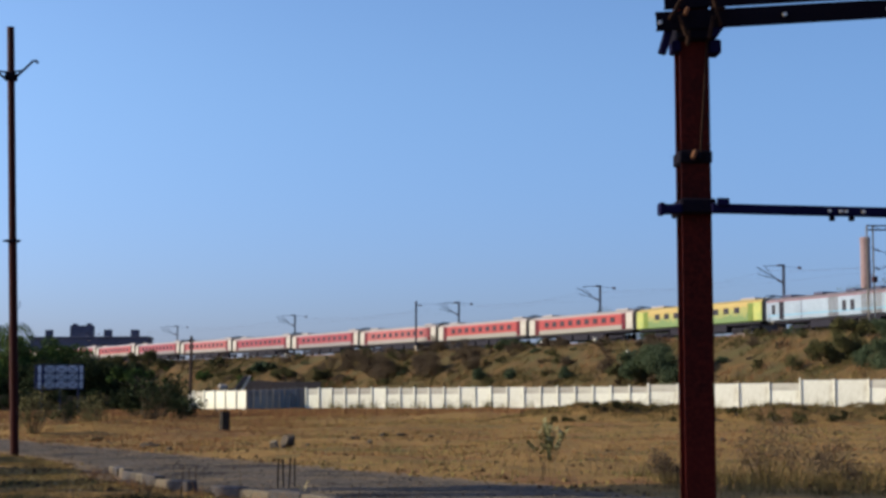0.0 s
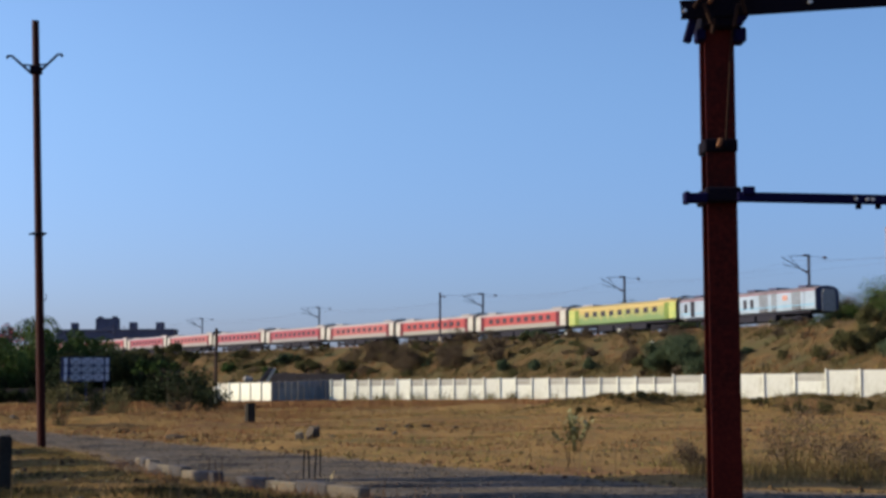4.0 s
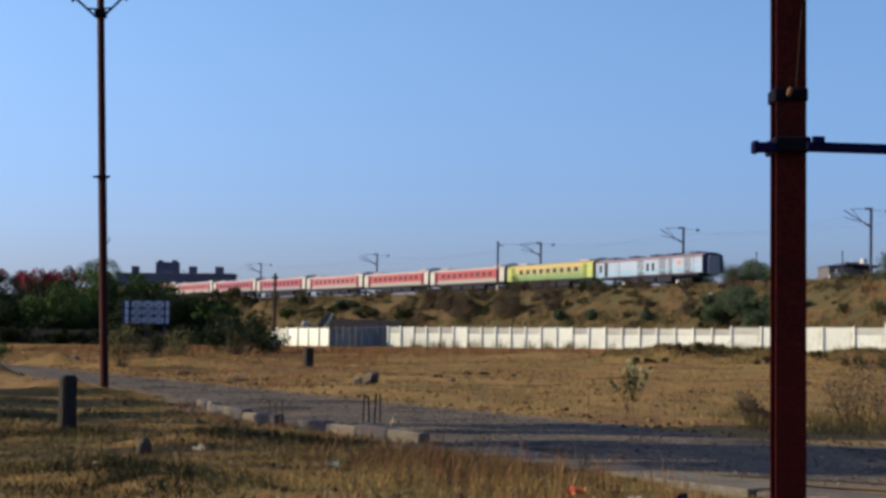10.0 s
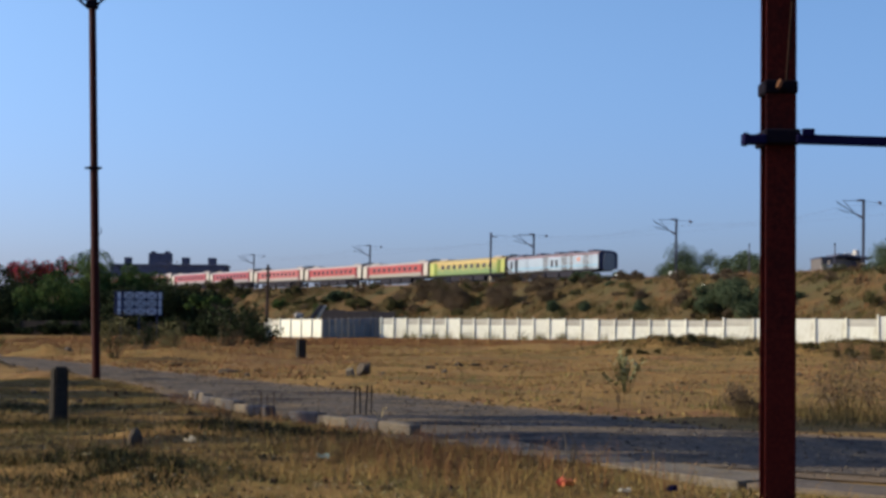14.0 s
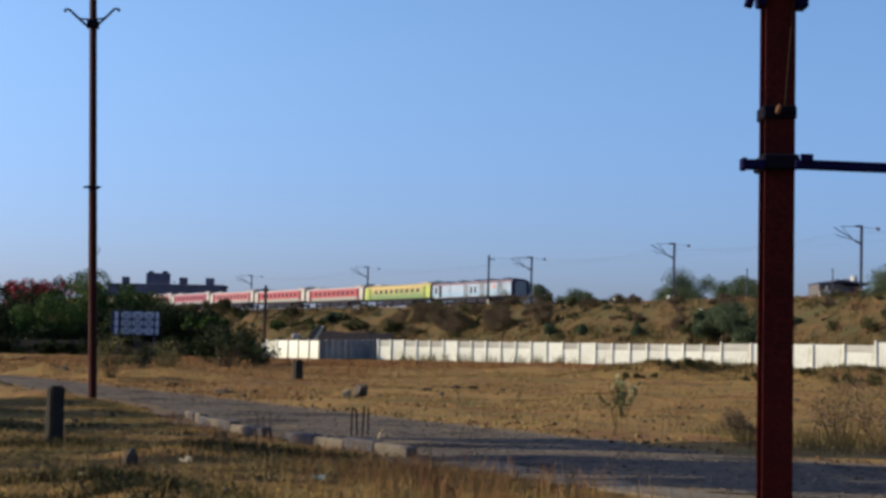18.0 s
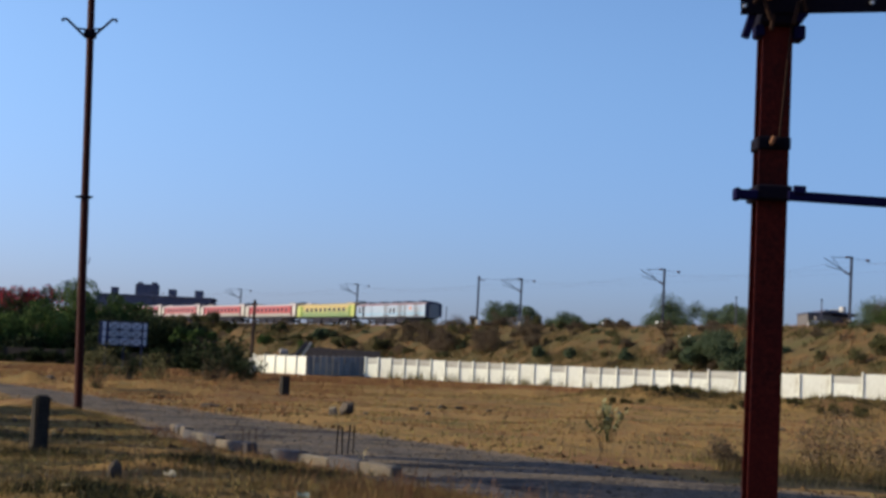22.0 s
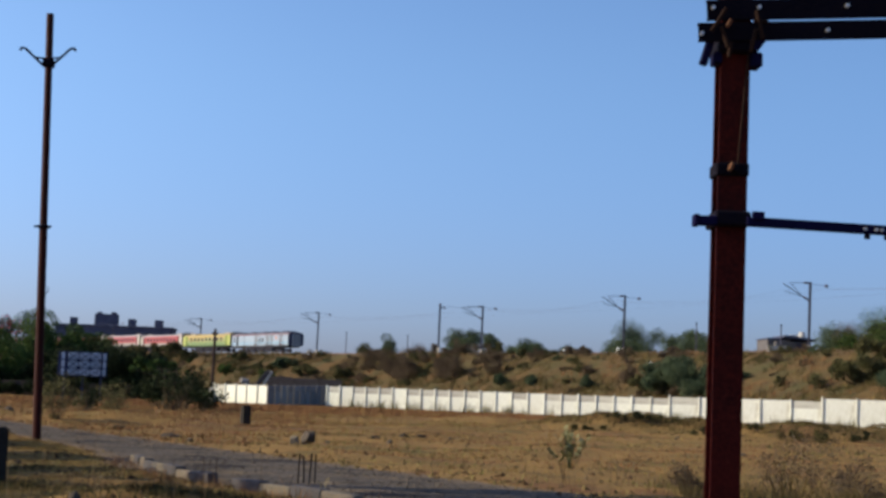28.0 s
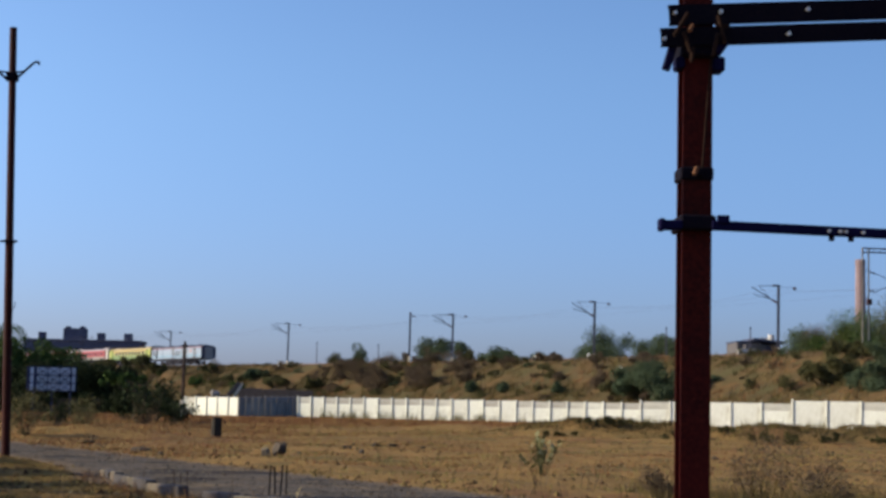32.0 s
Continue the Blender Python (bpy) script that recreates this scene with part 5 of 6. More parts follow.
MASTS = [(-161.8, 7.75), (-125.3, 7.7), (-88.8, 7.4), (-33, 7.7), (21.1, 7.5), (76, 7.5), (130, 7.5)]
for s, h in MASTS:
    line_mast(s, 2.7, h, -1, "grey steel overhead mast with a bracket arm above the rails", 0.9)
line_mast(-85.5, -2.9, 7.5, 0, "plain grey steel anchor mast beside the rails", 0.4)
for s, off, h in ((-137.9, 5, 3.8), (-152.9, 6, 3.3), (-62, 5, 3.2), (-40, 5, 4.0)):
    m = thing("signal_post", Matrix.Translation(track(s, off, -0.8)), "thin dark steel post beside the railway", "post", "posts by the railway")
    part("shaft", rod(bmesh.new(), (0, 0, -0.3), (0, 0, h + 0.8), 0.09, 0.07, 8), M["mast"], m)
    part("cap", rod(bmesh.new(), (0, 0, h + 0.75), (0, 0, h + 0.95), 0.11, 0.09, 8), M["darksteel"], m)

# twin-leg gantry at the near side
g0 = track(-182.9, -3.3, -0.8)
gantry = thing("gantry_mast", Matrix.Translation(g0) @ pose(0, 0, 0, 0, 0.4, 0), "pale twin-leg steel gantry mast with a double beam", "gantry")
for x in (-0.3, 0.3):
    part("leg", ibeam(bmesh.new(), 0.16, 0.12, 0.015, 11.1, pose(x, 0, -0.5)), M["mastpaint"], gantry)
for z in (10.15, 10.55):
    part("beam", box(bmesh.new(), (6.8, 0.16, 0.13), (3.1, 0, z), (0, 0, 0), 0.01), M["mast"], gantry)
for q in range(7):
    part("lattice_bar", rod(bmesh.new(), (0.2 + q * 0.95, 0, 10.15 if q % 2 else 10.55), (0.2 + (q + 1) * 0.95, 0, 10.55 if q % 2 else 10.15), 0.025, seg=5), M["mast"], gantry)
for q in range(6):
    part("lattice_bar", rod(bmesh.new(), (-0.3, 0, 1.2 + q * 1.35), (0.3, 0, 1.9 + q * 1.35), 0.02, seg=5), M["mast"], gantry)
part("box", box(bmesh.new(), (0.5, 0.4, 0.6), (0.3, -0.2, 5.3), (0, 0, 0), 0.04), M["insul"], gantry, "dark red equipment box")
for z in (8.3, 6.5):
    part("insulator", insulator(bmesh.new(), (0.25, 0, z), (0.95, 0, z - 0.2), 0.1), M["insul"], gantry, "brown ribbed insulator")
part("bracket_tube", rod(bmesh.new(), (0.95, 0, 6.3), (3.0, 0, 7.2), 0.035, seg=6), M["mast"], gantry)
part("stay_tube", rod(bmesh.new(), (0.95, 0, 8.1), (3.0, 0, 7.3), 0.035, seg=6), M["mast"], gantry)
for z in (7.25, 6.75):
    part("insulator", insulator(bmesh.new(), (2.9, 0, z), (3.4, 0, z), 0.1), M["insul"], gantry, "brown ribbed insulator")


def wire(points, r, label):
    bm = bmesh.new()
    for a, b in zip(points, points[1:]):
        rod(bm, a, b, r, seg=4)
    return tagged(new("overhead_wire", mesh_of(bm, "overhead_wire", M["wire"])), label, "wire", "overhead wires")


spans = [-220] + [s for s, _ in MASTS]
for a, b in zip(spans, spans[1:]):
    wire([track(a + (b - a) * q / 8, 0.4, 7.0 - 1.1 * (1 - (2 * q / 8 - 1) ** 2)) for q in range(9)], 0.008, "sagging dark catenary wire above the rails")
    wire([track(a, 0.2, 5.6), track(b, 0.2, 5.6)], 0.006, "straight dark contact wire above the rails")
    wire([track(a + (b - a) * q / 6, 5.05, 7.05 - 0.5 * (1 - (2 * q / 6 - 1) ** 2)) for q in range(7)], 0.007, "thin dark feeder wire behind the masts")
wire([track(-85.5, -2.9, 7.1), track(-87.5, 0, 7.0), track(-88.8, 2.7, 7.15)], 0.018, "wire across the rails between two masts")

# small white markers and a distance stone
for s, off, w, h in ((-136, -5.4, 0.36, 0.75), (-123, -5, 0.3, 0.7), (-112, -8.5, 0.5, 0.6), (-149, -9.5, 0.4, 0.6), (-48, -6.5, 0.4, 1.1)):
    p = track(s, off)
    ob = thing("marker_stone", Matrix.Translation((p.x, p.y, p.z - 0.45 - max(0, -off - 5.4) * 0.42)), "small whitewashed marker stone on the embankment", "marker", "marker stones")
    part("stone", box(bmesh.new(), (w, 0.25, h + 0.5), (0, 0, h / 2 - 0.25), (0, 0, 0), 0.06), M["white"], ob)
    part("plinth", box(bmesh.new(), (w * 1.3, 0.4, 0.5), (0, 0, -0.15), (0, 0, 0), 0.04), M["concrete"], ob)

# ---- far buildings, chimney ----
M["farwall"] = paint("grey_blue_weathered_render", (0.075, 0.08, 0.115), (0.055, 0.058, 0.085), rough=0.9, scale=0.12, fine=1.2, bump=0.2)
M["fardark"] = paint("dark_window_bay", (0.04, 0.04, 0.055), rough=0.5, scale=0.5, fine=3, bump=0)
M["brick"] = paint("pinkish_brick", (0.2, 0.148, 0.15), (0.14, 0.105, 0.108), (0.26, 0.195, 0.195), 0.9, scale=0.25, fine=2.5, bump=0.3)
M["farwhite"] = paint("pale_lime_render", (0.4, 0.39, 0.36), rough=0.9, scale=0.4, fine=3, bump=0.1)
M["brownwall"] = paint("unplastered_brown_wall", (0.095, 0.088, 0.088), rough=0.9, scale=0.5, fine=3, bump=0.2)
M["farroof"] = paint("grey_blue_roof_sheet", (0.06, 0.07, 0.11), rough=0.7, scale=0.6, fine=4, bump=0.2)
block = thing("apartment_block", pose(-91.2, 525, -0.6), "long grey flat-roofed building with roof tanks, far off", "building")
part("wall", box(bmesh.new(), (39, 12, 22.6), (0, 0, 10.2), (0, 0, 0), 0.1), M["farwall"], block)
part("roof", box(bmesh.new(), (39.8, 12.6, 0.7), (0, 0, 21.85), (0, 0, 0), 0.08), M["farwall"], block, "projecting flat roof slab")
win = mesh_of(box(bmesh.new(), (1.9, 0.3, 1.5), (0, 0, 0), (0, 0, 0), 0.03), "window", M["fardark"])
for q in range(12):
    for z in (11.5, 14.8, 18.3):
        part("window", win, None, block, m=pose(-17.6 + q * 3.2, -6.0, z))
for x, w, z, h in ((-3.4, 7.6, 24.1, 4.0), (-14.5, 2.0, 23.4, 2.5), (5.3, 2.3, 23.4, 2.6), (14.4, 2.5, 23.4, 2.5), (-5.8, 1.2, 26.3, 0.9), (-1.0, 1.3, 26.3, 1.0)):
    part("roof_tank" if w < 3 else "stair_house", box(bmesh.new(), (w, 4, h), (x, 0, z), (0, 0, 0), 0.06), M["farwall"], block)

stack = thing("chimney", pose(141.3, 420, 0, 0, 0.3, 0), "tall tapering pinkish brick chimney", "chimney")
part("shaft", rod(bmesh.new(), (0, 0, -1), (0, 0, 44.6), 1.65, 1.32, 24), M["brick"], stack)
part("rim", rod(bmesh.new(), (0, 0, 43.4), (0, 0, 44.9), 1.44, 1.4, 24), M["brick"], stack)
hut = thing("flat_house", pose(56.5, 214, 0.35), "low pale house with a dark sheet roof", "house")
part("wall", box(bmesh.new(), (5.0, 6, 10.4), (0.6, 0, 5.2), (0, 0, 0), 0.05), M["brownwall"], hut)
part("wall", box(bmesh.new(), (3.2, 6, 10.7), (-1.2, 1, 5.35), (0, 0, 0), 0.05), M["brownwall"], hut, "taller grey wing")
part("roof", box(bmesh.new(), (4.6, 7, 0.3), (1.4, -0.4, 10.9), (0, 6, 0), 0.03), M["farroof"], hut, "sloping dark blue sheet roof")
part("parapet", box(bmesh.new(), (3.4, 6.2, 0.22), (-1.2, 1, 10.8), (0, 0, 0), 0.03), M["farroof"], hut)
part("window", box(bmesh.new(), (1.2, 0.2, 0.7), (1.6, -3.0, 9.9), (0, 0, 0), 0.02), M["fardark"], hut)
part("parapet", box(bmesh.new(), (2.2, 0.25, 0.3), (2.6, 2.0, 11.5), (0, 0, 0), 0.03), M["farwhite"], hut, "pale roof parapet")
part("plinth", box(bmesh.new(), (2.6, 0.3, 9.75), (-1.7, -3.1, 4.87), (0, 0, 0), 0.03), M["farwhite"], hut, "pale low front wall")
part("water_tank", rod(bmesh.new(), (2.9, 1, 10.8), (2.9, 1, 12.0), 0.5, 0.45, 12), M["farwhite"], hut, "white roof water tank")
# plain grey wall; the trees' shade on it is put into its near-black colour
shade = thing("wall_6", pose(-13.9, 128.2, 0, 0, 0, 171), "plain grey boundary wall, tree shade painted into its colour", "wall", kind="structure")
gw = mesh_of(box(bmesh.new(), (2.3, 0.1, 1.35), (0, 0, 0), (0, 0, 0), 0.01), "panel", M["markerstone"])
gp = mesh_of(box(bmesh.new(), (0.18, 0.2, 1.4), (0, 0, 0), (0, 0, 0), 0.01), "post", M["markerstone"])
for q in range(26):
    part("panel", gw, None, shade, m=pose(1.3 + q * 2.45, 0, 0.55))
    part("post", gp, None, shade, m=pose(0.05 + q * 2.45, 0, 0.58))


# ---- trees and bushes ----
# Dark bushes added along the wall to deepen the tree shade there.
hrng = random.Random(21)
for i in range(40):
    q = 0.5 + i * 1.4 + hrng.uniform(-1.2, 1.2)
    w = hrng.uniform(2.6, 5.2)
    bush("dark_bush", -15.5 - q, 126.4 + q * 0.16, 0, w, hrng.uniform(0.7, 1.7), M["darkleaf"], "low dark bush added to deepen shade on the wall", 500 + i, 2600, 0.08, "bushes before the wall", 10)
TREES = [  # x, y, height, spread, leaves, low, seed, kind
    (-45.5, 124, 6.9, 5.2, 13000, 0.08, 9, 1), (-40.5, 122, 6.7, 5.2, 13000, 0.08, 1, 1), (-35.4, 124, 7.0, 5.0, 13000, 0.08, 2, 1), (-30.4, 119, 6.2, 4.4, 13000, 0.08, 3, 1), (-26.0, 104, 4.9, 3.2, 12000, 0.06, 4, 0),
    (-24.2, 111, 6.3, 4.2, 14000, 0.06, 5, 0), (-20.9, 107, 5.3, 2.9, 14000, 0.06, 6, 0), (-17.4, 104.5, 3.7, 3.2, 10000, 0.04, 7, 2), (-14.5, 99, 2.9, 2.6, 8000, 0.04, 8, 2), (-22.2, 106.5, 6.1, 2.6, 16000, 0.06, 10, 0)]
BACK = 1.32   # the grove stands behind the plain wall
for x, y, h, r, n, low, seed, kind in TREES:
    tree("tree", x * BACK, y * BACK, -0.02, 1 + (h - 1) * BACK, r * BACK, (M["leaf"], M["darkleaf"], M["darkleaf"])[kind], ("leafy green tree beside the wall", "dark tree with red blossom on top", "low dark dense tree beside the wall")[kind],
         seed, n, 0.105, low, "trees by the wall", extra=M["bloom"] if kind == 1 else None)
# Near-black leaves carry the grove's lower shade in their colour.
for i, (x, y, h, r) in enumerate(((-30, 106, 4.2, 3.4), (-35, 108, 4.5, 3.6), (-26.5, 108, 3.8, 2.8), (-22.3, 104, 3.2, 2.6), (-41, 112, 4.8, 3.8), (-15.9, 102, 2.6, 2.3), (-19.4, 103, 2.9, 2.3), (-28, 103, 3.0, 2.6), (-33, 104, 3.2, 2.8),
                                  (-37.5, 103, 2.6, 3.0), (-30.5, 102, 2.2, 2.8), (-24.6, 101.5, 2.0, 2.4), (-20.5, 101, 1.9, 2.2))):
    bush("dark_bush", x * BACK, y * BACK, 0, r * 2.3 * BACK, 1 + (h - 1) * BACK, M["darkleaf"], "dense bush under trees, near-black for their shade", 40 + i, 8000, 0.115, "bushes under the trees", 12)
bush("thorn_bush", -9.9, 77, 0, 2.7, 2.1, M["darkleaf"], "dark open thorn bush on the dry field", 60, 900, 0.09, "", 26)
bush("thorn_bush", -9.15, 67.5, ground_z(-9.15, 67.5), 2.3, 2.1, M["darkleaf"], "dark open thorn bush on the dry field", 58, 1150, 0.055, "", 34, None, 16, 0.36)
bush("thorn_bush", -7.9, 68.5, ground_z(-7.9, 68.5), 1.2, 1.15, M["darkleaf"], "dark dense thorn bush on the dry field", 59, 800, 0.05, "", 22, None, 12, 0.36)
bush("thorn_bush", -8.6, 76.5, 0, 1.6, 1.2, M["darkleaf"], "dark open thorn bush on the dry field", 61, 380, 0.08, "", 18)
tree("thorn_tree", -11.3, 80, -0.02, 2.75, 2.3, M["leaf"], "low spreading green thorn tree on the dry field", 71, 5200, 0.06, 0.5)
bush("thorn_bush", -11.5, 79, 0, 1.5, 1.5, M["darkleaf"], "dark dense thorn bush on the dry field", 67, 2200, 0.06, "", 18)
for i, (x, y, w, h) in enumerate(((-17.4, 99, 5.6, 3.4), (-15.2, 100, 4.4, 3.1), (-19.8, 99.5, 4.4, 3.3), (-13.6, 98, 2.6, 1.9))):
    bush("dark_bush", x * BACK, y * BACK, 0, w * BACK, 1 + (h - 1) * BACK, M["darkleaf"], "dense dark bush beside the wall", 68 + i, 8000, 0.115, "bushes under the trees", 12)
bush("shrub", -8.9, 42.4, 0, 0.95, 1.3, M["paleolive"], "tall pale olive shrub beside the lane", 62, 1500, 0.03, "shrubs by the lane", 26)
bush("shrub", -10.0, 52.5, 0, 1.1, 1.35, M["darkleaf"], "small dark shrub on the dry field", 63, 1100, 0.035, "shrubs by the lane", 16)
bush("shrub", -9.9, 57, 0, 1.5, 1.25, M["paleolive"], "pale olive shrub on the dry field", 64, 1500, 0.035, "shrubs by the lane", 24)
bush("shrub", -14.9, 50, 0, 2.5, 0.95, M["leaf"], "low green shrub on the dry field", 65, 1600, 0.035, "shrubs by the lane", 14)
bush("shrub", -11.5, 60, 0, 1.2, 0.9, M["paleolive"], "pale olive shrub on the dry field", 66, 900, 0.035, "shrubs by the lane", 14)

# leafy milkweed plant with large leaves
rng = np.random.default_rng(9)
weed = thing("milkweed_plant", pose(3.0, 24.1, ground_z(3.0, 24.1)), "grey-green milkweed plant with large leaves", "plant")
for q in range(13):
    dx, dy = max(-0.32, min(0.36, rng.normal() * 0.26)), rng.normal() * 0.15
    h = 0.25 + 0.36 * rng.random()
    st = part("stem", rod(bmesh.new(), (dx * 0.2, dy * 0.2, -0.05), (dx, dy, h), 0.008, 0.005, 5), M["oliveleaf"], weed)
    for k in range(7):
        f = 0.35 + 0.65 * k / 6
        bm = bmesh.new()
        a = rng.random() * 360
        v = [bm.verts.new(c) for c in ((0, 0, 0), (0.04, 0.04, 0.014), (0.1, 0.0, 0.04), (0.04, -0.04, 0.014))]
        bm.faces.new(v)
        part("leaf", bm, M["milk"], st, m=pose(dx * (0.2 + 0.8 * f), dy * (0.2 + 0.8 * f), h * f, 0, -25, a))

BANK = [  # along, off, width, height, kind
    (-166.5, -16.5, 9.5, 4.5, 0), (-162.0, -16.5, 7.5, 3.7, 0), (-169.5, -16.5, 6, 3.6, 0), (-158.5, -16, 6, 2.8, 2), (-172, -17, 3.4, 2.2, 0), (-132.5, -15.5, 1.5, 1.8, 0), (-146, -16, 1.7, 1.7, 0), (-109.8, -14.5, 6.5, 4.2, 1), (-97.6, -15, 5, 3.8, 1),
    (-63.6, -15, 5.5, 2.7, 2), (-26.7, -9.5, 6, 2, 2), (-77.6, -15, 4.4, 2.3, 2), (-112.6, -10, 4.2, 2.6, 1), (-124.5, -15.5, 1.9, 1.8, 0), (-52, -12, 6.5, 2.7, 0), (-49, -13, 4, 2.0, 2), (-56, -18, 3, 2.6, 3), (-42, -13, 3.2, 1.8, 2), (-33, -15, 3.4, 2.2, 3), (-152, -14.5, 2.4, 3, 1), (-1.8, -9, 6.5, 2.1, 2)]
BANK2 = [
    (-199, -15, 6, 3.4, 0), (-193, -9.5, 5.5, 3.0, 0), (-186, -8, 4.6, 2.4, 2), (-189.5, -13, 7, 3.0, 2), (-103, -12, 4, 2.6, 1), (-118, -12.5, 3.4, 2.4, 1),
    (-140, -12, 2, 1.2, 1), (-88, -11, 4.5, 2.4, 1), (-50, -12, 4, 1.6, 2), (-38, -14, 4, 1.8, 2), (10, -10, 6, 2.0, 2), (-155, -10, 2.2, 2.0, 1), (25, -10, 8, 4.0, 2), (12.5, -7.5, 8, 3.6, 2)]
BANK3 = [  # on the crest and behind the rails
    (-123.5, 8, 11, 6.3, 0), (-117, 8, 5.5, 4.5, 0), (-131, 8, 8.5, 5.4, 0), (-136.5, 8, 5.5, 4.4, 0), (-134, 8, 6, 3.9, 1), (-159.6, 8, 6, 6.3, 0), (-162.5, 8, 4.5, 5.6, 1), (-167, 8, 6.5, 5.8, 2), (-171.5, 8, 8, 7.0, 3), (-163.4, 8, 5, 4.4, 3),
    (-93.5, 8, 6.4, 5.0, 0), (-91, 8, 3.6, 4.3, 0), (-96.5, 8, 3.6, 4.2, 0), (-60.6, 8, 4.6, 4.0, 1), (-56, 8, 3.6, 3.6, 1), (-42, 8, 2.8, 4.3, 2), (-65.2, 8, 1.8, 5.7, 1), (-85.5, 8, 1.9, 4.4, 2), (-101, 8, 3, 3.2, 1), (-104.5, 8, 3.6, 3.5, 0),
    (-109, 8, 2.4, 3.2, 1), (-146, 8, 5, 2.6, 0), (-151, -7.5, 4, 1.4, 1), (-95, -6.3, 4, 1.3, 1), (-73, -6.5, 5, 1.6, 1), (-138, 8, 3.5, 2.6, 1), (-180, 8, 9.5, 8.6, 2), (-175, 8, 8, 7.6, 0), (-116, -5.8, 4.5, 1.6, 0), (-127, -5.6, 4, 1.5, 1)]
PX = [a for a, _ in prof]
PZ = [b for _, b in prof]
for j, rows in enumerate((BANK, BANK2, BANK3)):
    for i, (s, off, w, h, kind) in enumerate(rows):
        p = track(s, off, float(np.interp(off, PX, PZ)))
        bush("bush", p.x, p.y, p.z - 0.25, w, h, (M["bankleaf"], M["twig"], M["oliveleaf"], M["leaf"])[kind],
             ("dark green bush on the railway embankment", "leafless brown bush on the railway embankment", "dusty olive bush on the railway embankment", "fresh green bush on the railway embankment")[kind],
             100 + j * 30 + i, int(900 + (2000 if j == 2 else 1650) * w), 0.084 if kind != 1 else 0.056, "bushes on the embankment", 12 if kind != 1 else 34, None, 14, 0.44 if j == 2 else 0.38)
for i, (s, h, r) in enumerate(((-71.2, 7.0, 1.9), (-77.2, 6.8, 1.9), (-82, 6.1, 1.6), (-51, 5.7, 1.5), (-74.4, 5.2, 1.8))):
    p = track(s, 8)
    tree("tree", p.x, p.y, p.z - 1.95, h, r, M["bankleaf"], "dark rounded tree behind the railway", 80 + i, 9000, 0.085, 0.04, "trees behind the railway", share=0.5)

# scrub over the slope
srng = random.Random(8)
for i in range(64):
    s, off, w = srng.uniform(-205, 40), srng.uniform(-21, -6), srng.uniform(0.9, 3.0)
    kind = srng.choice((0, 1, 1, 2, 2)) if s > -120 else srng.choice((0, 1, 2))
    p = track(s, off, float(np.interp(off, PX, PZ)))
    bush("bush", p.x, p.y, p.z - 0.3, w, w * srng.uniform(0.4, 0.8), (M["bankleaf"], M["twig"], M["oliveleaf"])[kind],
         ("dark green bush on the railway embankment", "leafless brown bush on the railway embankment", "dusty olive bush on the railway embankment")[kind],
         300 + i, int(350 + 620 * w), 0.06, "bushes on the embankment", 10 if kind != 1 else 24, None, 12, 0.36)

for i in range(30):
    s, off, w = srng.uniform(-122, -72), srng.uniform(-19, -6), srng.uniform(2.0, 4.6)
    kind = srng.choice((1, 1, 2))
    p = track(s, off, float(np.interp(off, PX, PZ)))
    bush("bush", p.x, p.y, p.z - 0.3, w, w * srng.uniform(0.45, 0.7), (M["bankleaf"], M["twig"], M["oliveleaf"])[kind],
         ("", "leafless brown bush on the railway embankment", "dusty olive bush on the railway embankment")[kind],
         400 + i, int(350 + 650 * w), 0.055, "bushes on the embankment", 10 if kind != 1 else 30, None, 12, 0.38)

for i in range(112):   # brown and olive scrub crowding the shoulder of the bank
    s, off, w = srng.uniform(-206, 20), -5.2 - 6.5 * srng.random() ** 1.4, srng.uniform(1.0, 3.0)
    kind = srng.choice((0, 1, 1, 2, 2))
    p = track(s, off, float(np.interp(off, PX, PZ)))
    bush("bush", p.x, p.y, p.z - 0.25, w, w * srng.uniform(0.28, 0.5), (M["bankleaf"], M["twig"], M["oliveleaf"])[kind],
         ("dark green bush on the railway embankment", "leafless brown bush on the railway embankment", "dusty olive bush on the railway embankment")[kind],
         600 + i, int(300 + 520 * w), 0.055, "bushes on the embankment", 8 if kind != 1 else 22, None, 12, 0.4)

# tall unseen trees, added outside the view to cast shade on lane and verge
for i, (x, y, h, r, low) in enumerate(((-16.0, 17.2, 9.0, 0.75, 0.8), (-16.6, 15.6, 10.4, 0.85, 0.8), (-15.6, 14.4, 9.6, 0.7, 0.8), (-17.0, 13.6, 10.8, 0.8, 0.8), (-16.2, 12.6, 10.0, 0.7, 0.82), (-9.0, 12.0, 5.8, 0.5, 0.87), (-8.6, 11.2, 5.8, 0.42, 0.88), (-14.5, 17.5, 5.6, 1.15, 0.3), (-14.2, 18.7, 5.5, 1.6, 0.3), (-15.0, 21.1, 5.5, 1.8, 0.3), (-15.5, 23.6, 5.4, 1.0, 0.3))):
    tree("tree", x, y, -0.02, h, r, M["leaf"], "unseen tall green tree added to cast shade", 90 + i, 2800 if low > 0.5 else 9000, 0.14, low, "trees near the lane")

# ---- grass ----
def scatter(rng, n, x0, x1, y0, y1, test, clump=0.5, bar=-0.05):
    out = []
    while len(out) < n:
        m = 4000
        xs = rng.uniform(x0, x1, m)
        ys = rng.uniform(y0, y1, m)
        for x, y in zip(xs, ys):
            if abs(x / max(y, 1)) < 0.42 and noise.noise((x * clump, y * clump, 7)) > bar + 0.4 * (rng.random() - 0.5) and test(x, y):
                out.append((x, y))
    return out[:n]


grng = np.random.default_rng(3)


def tufts(rng, centres, per, spread):
    c = np.repeat(np.asarray(centres), per, 0)
    return c + rng.normal(size=c.shape) * spread


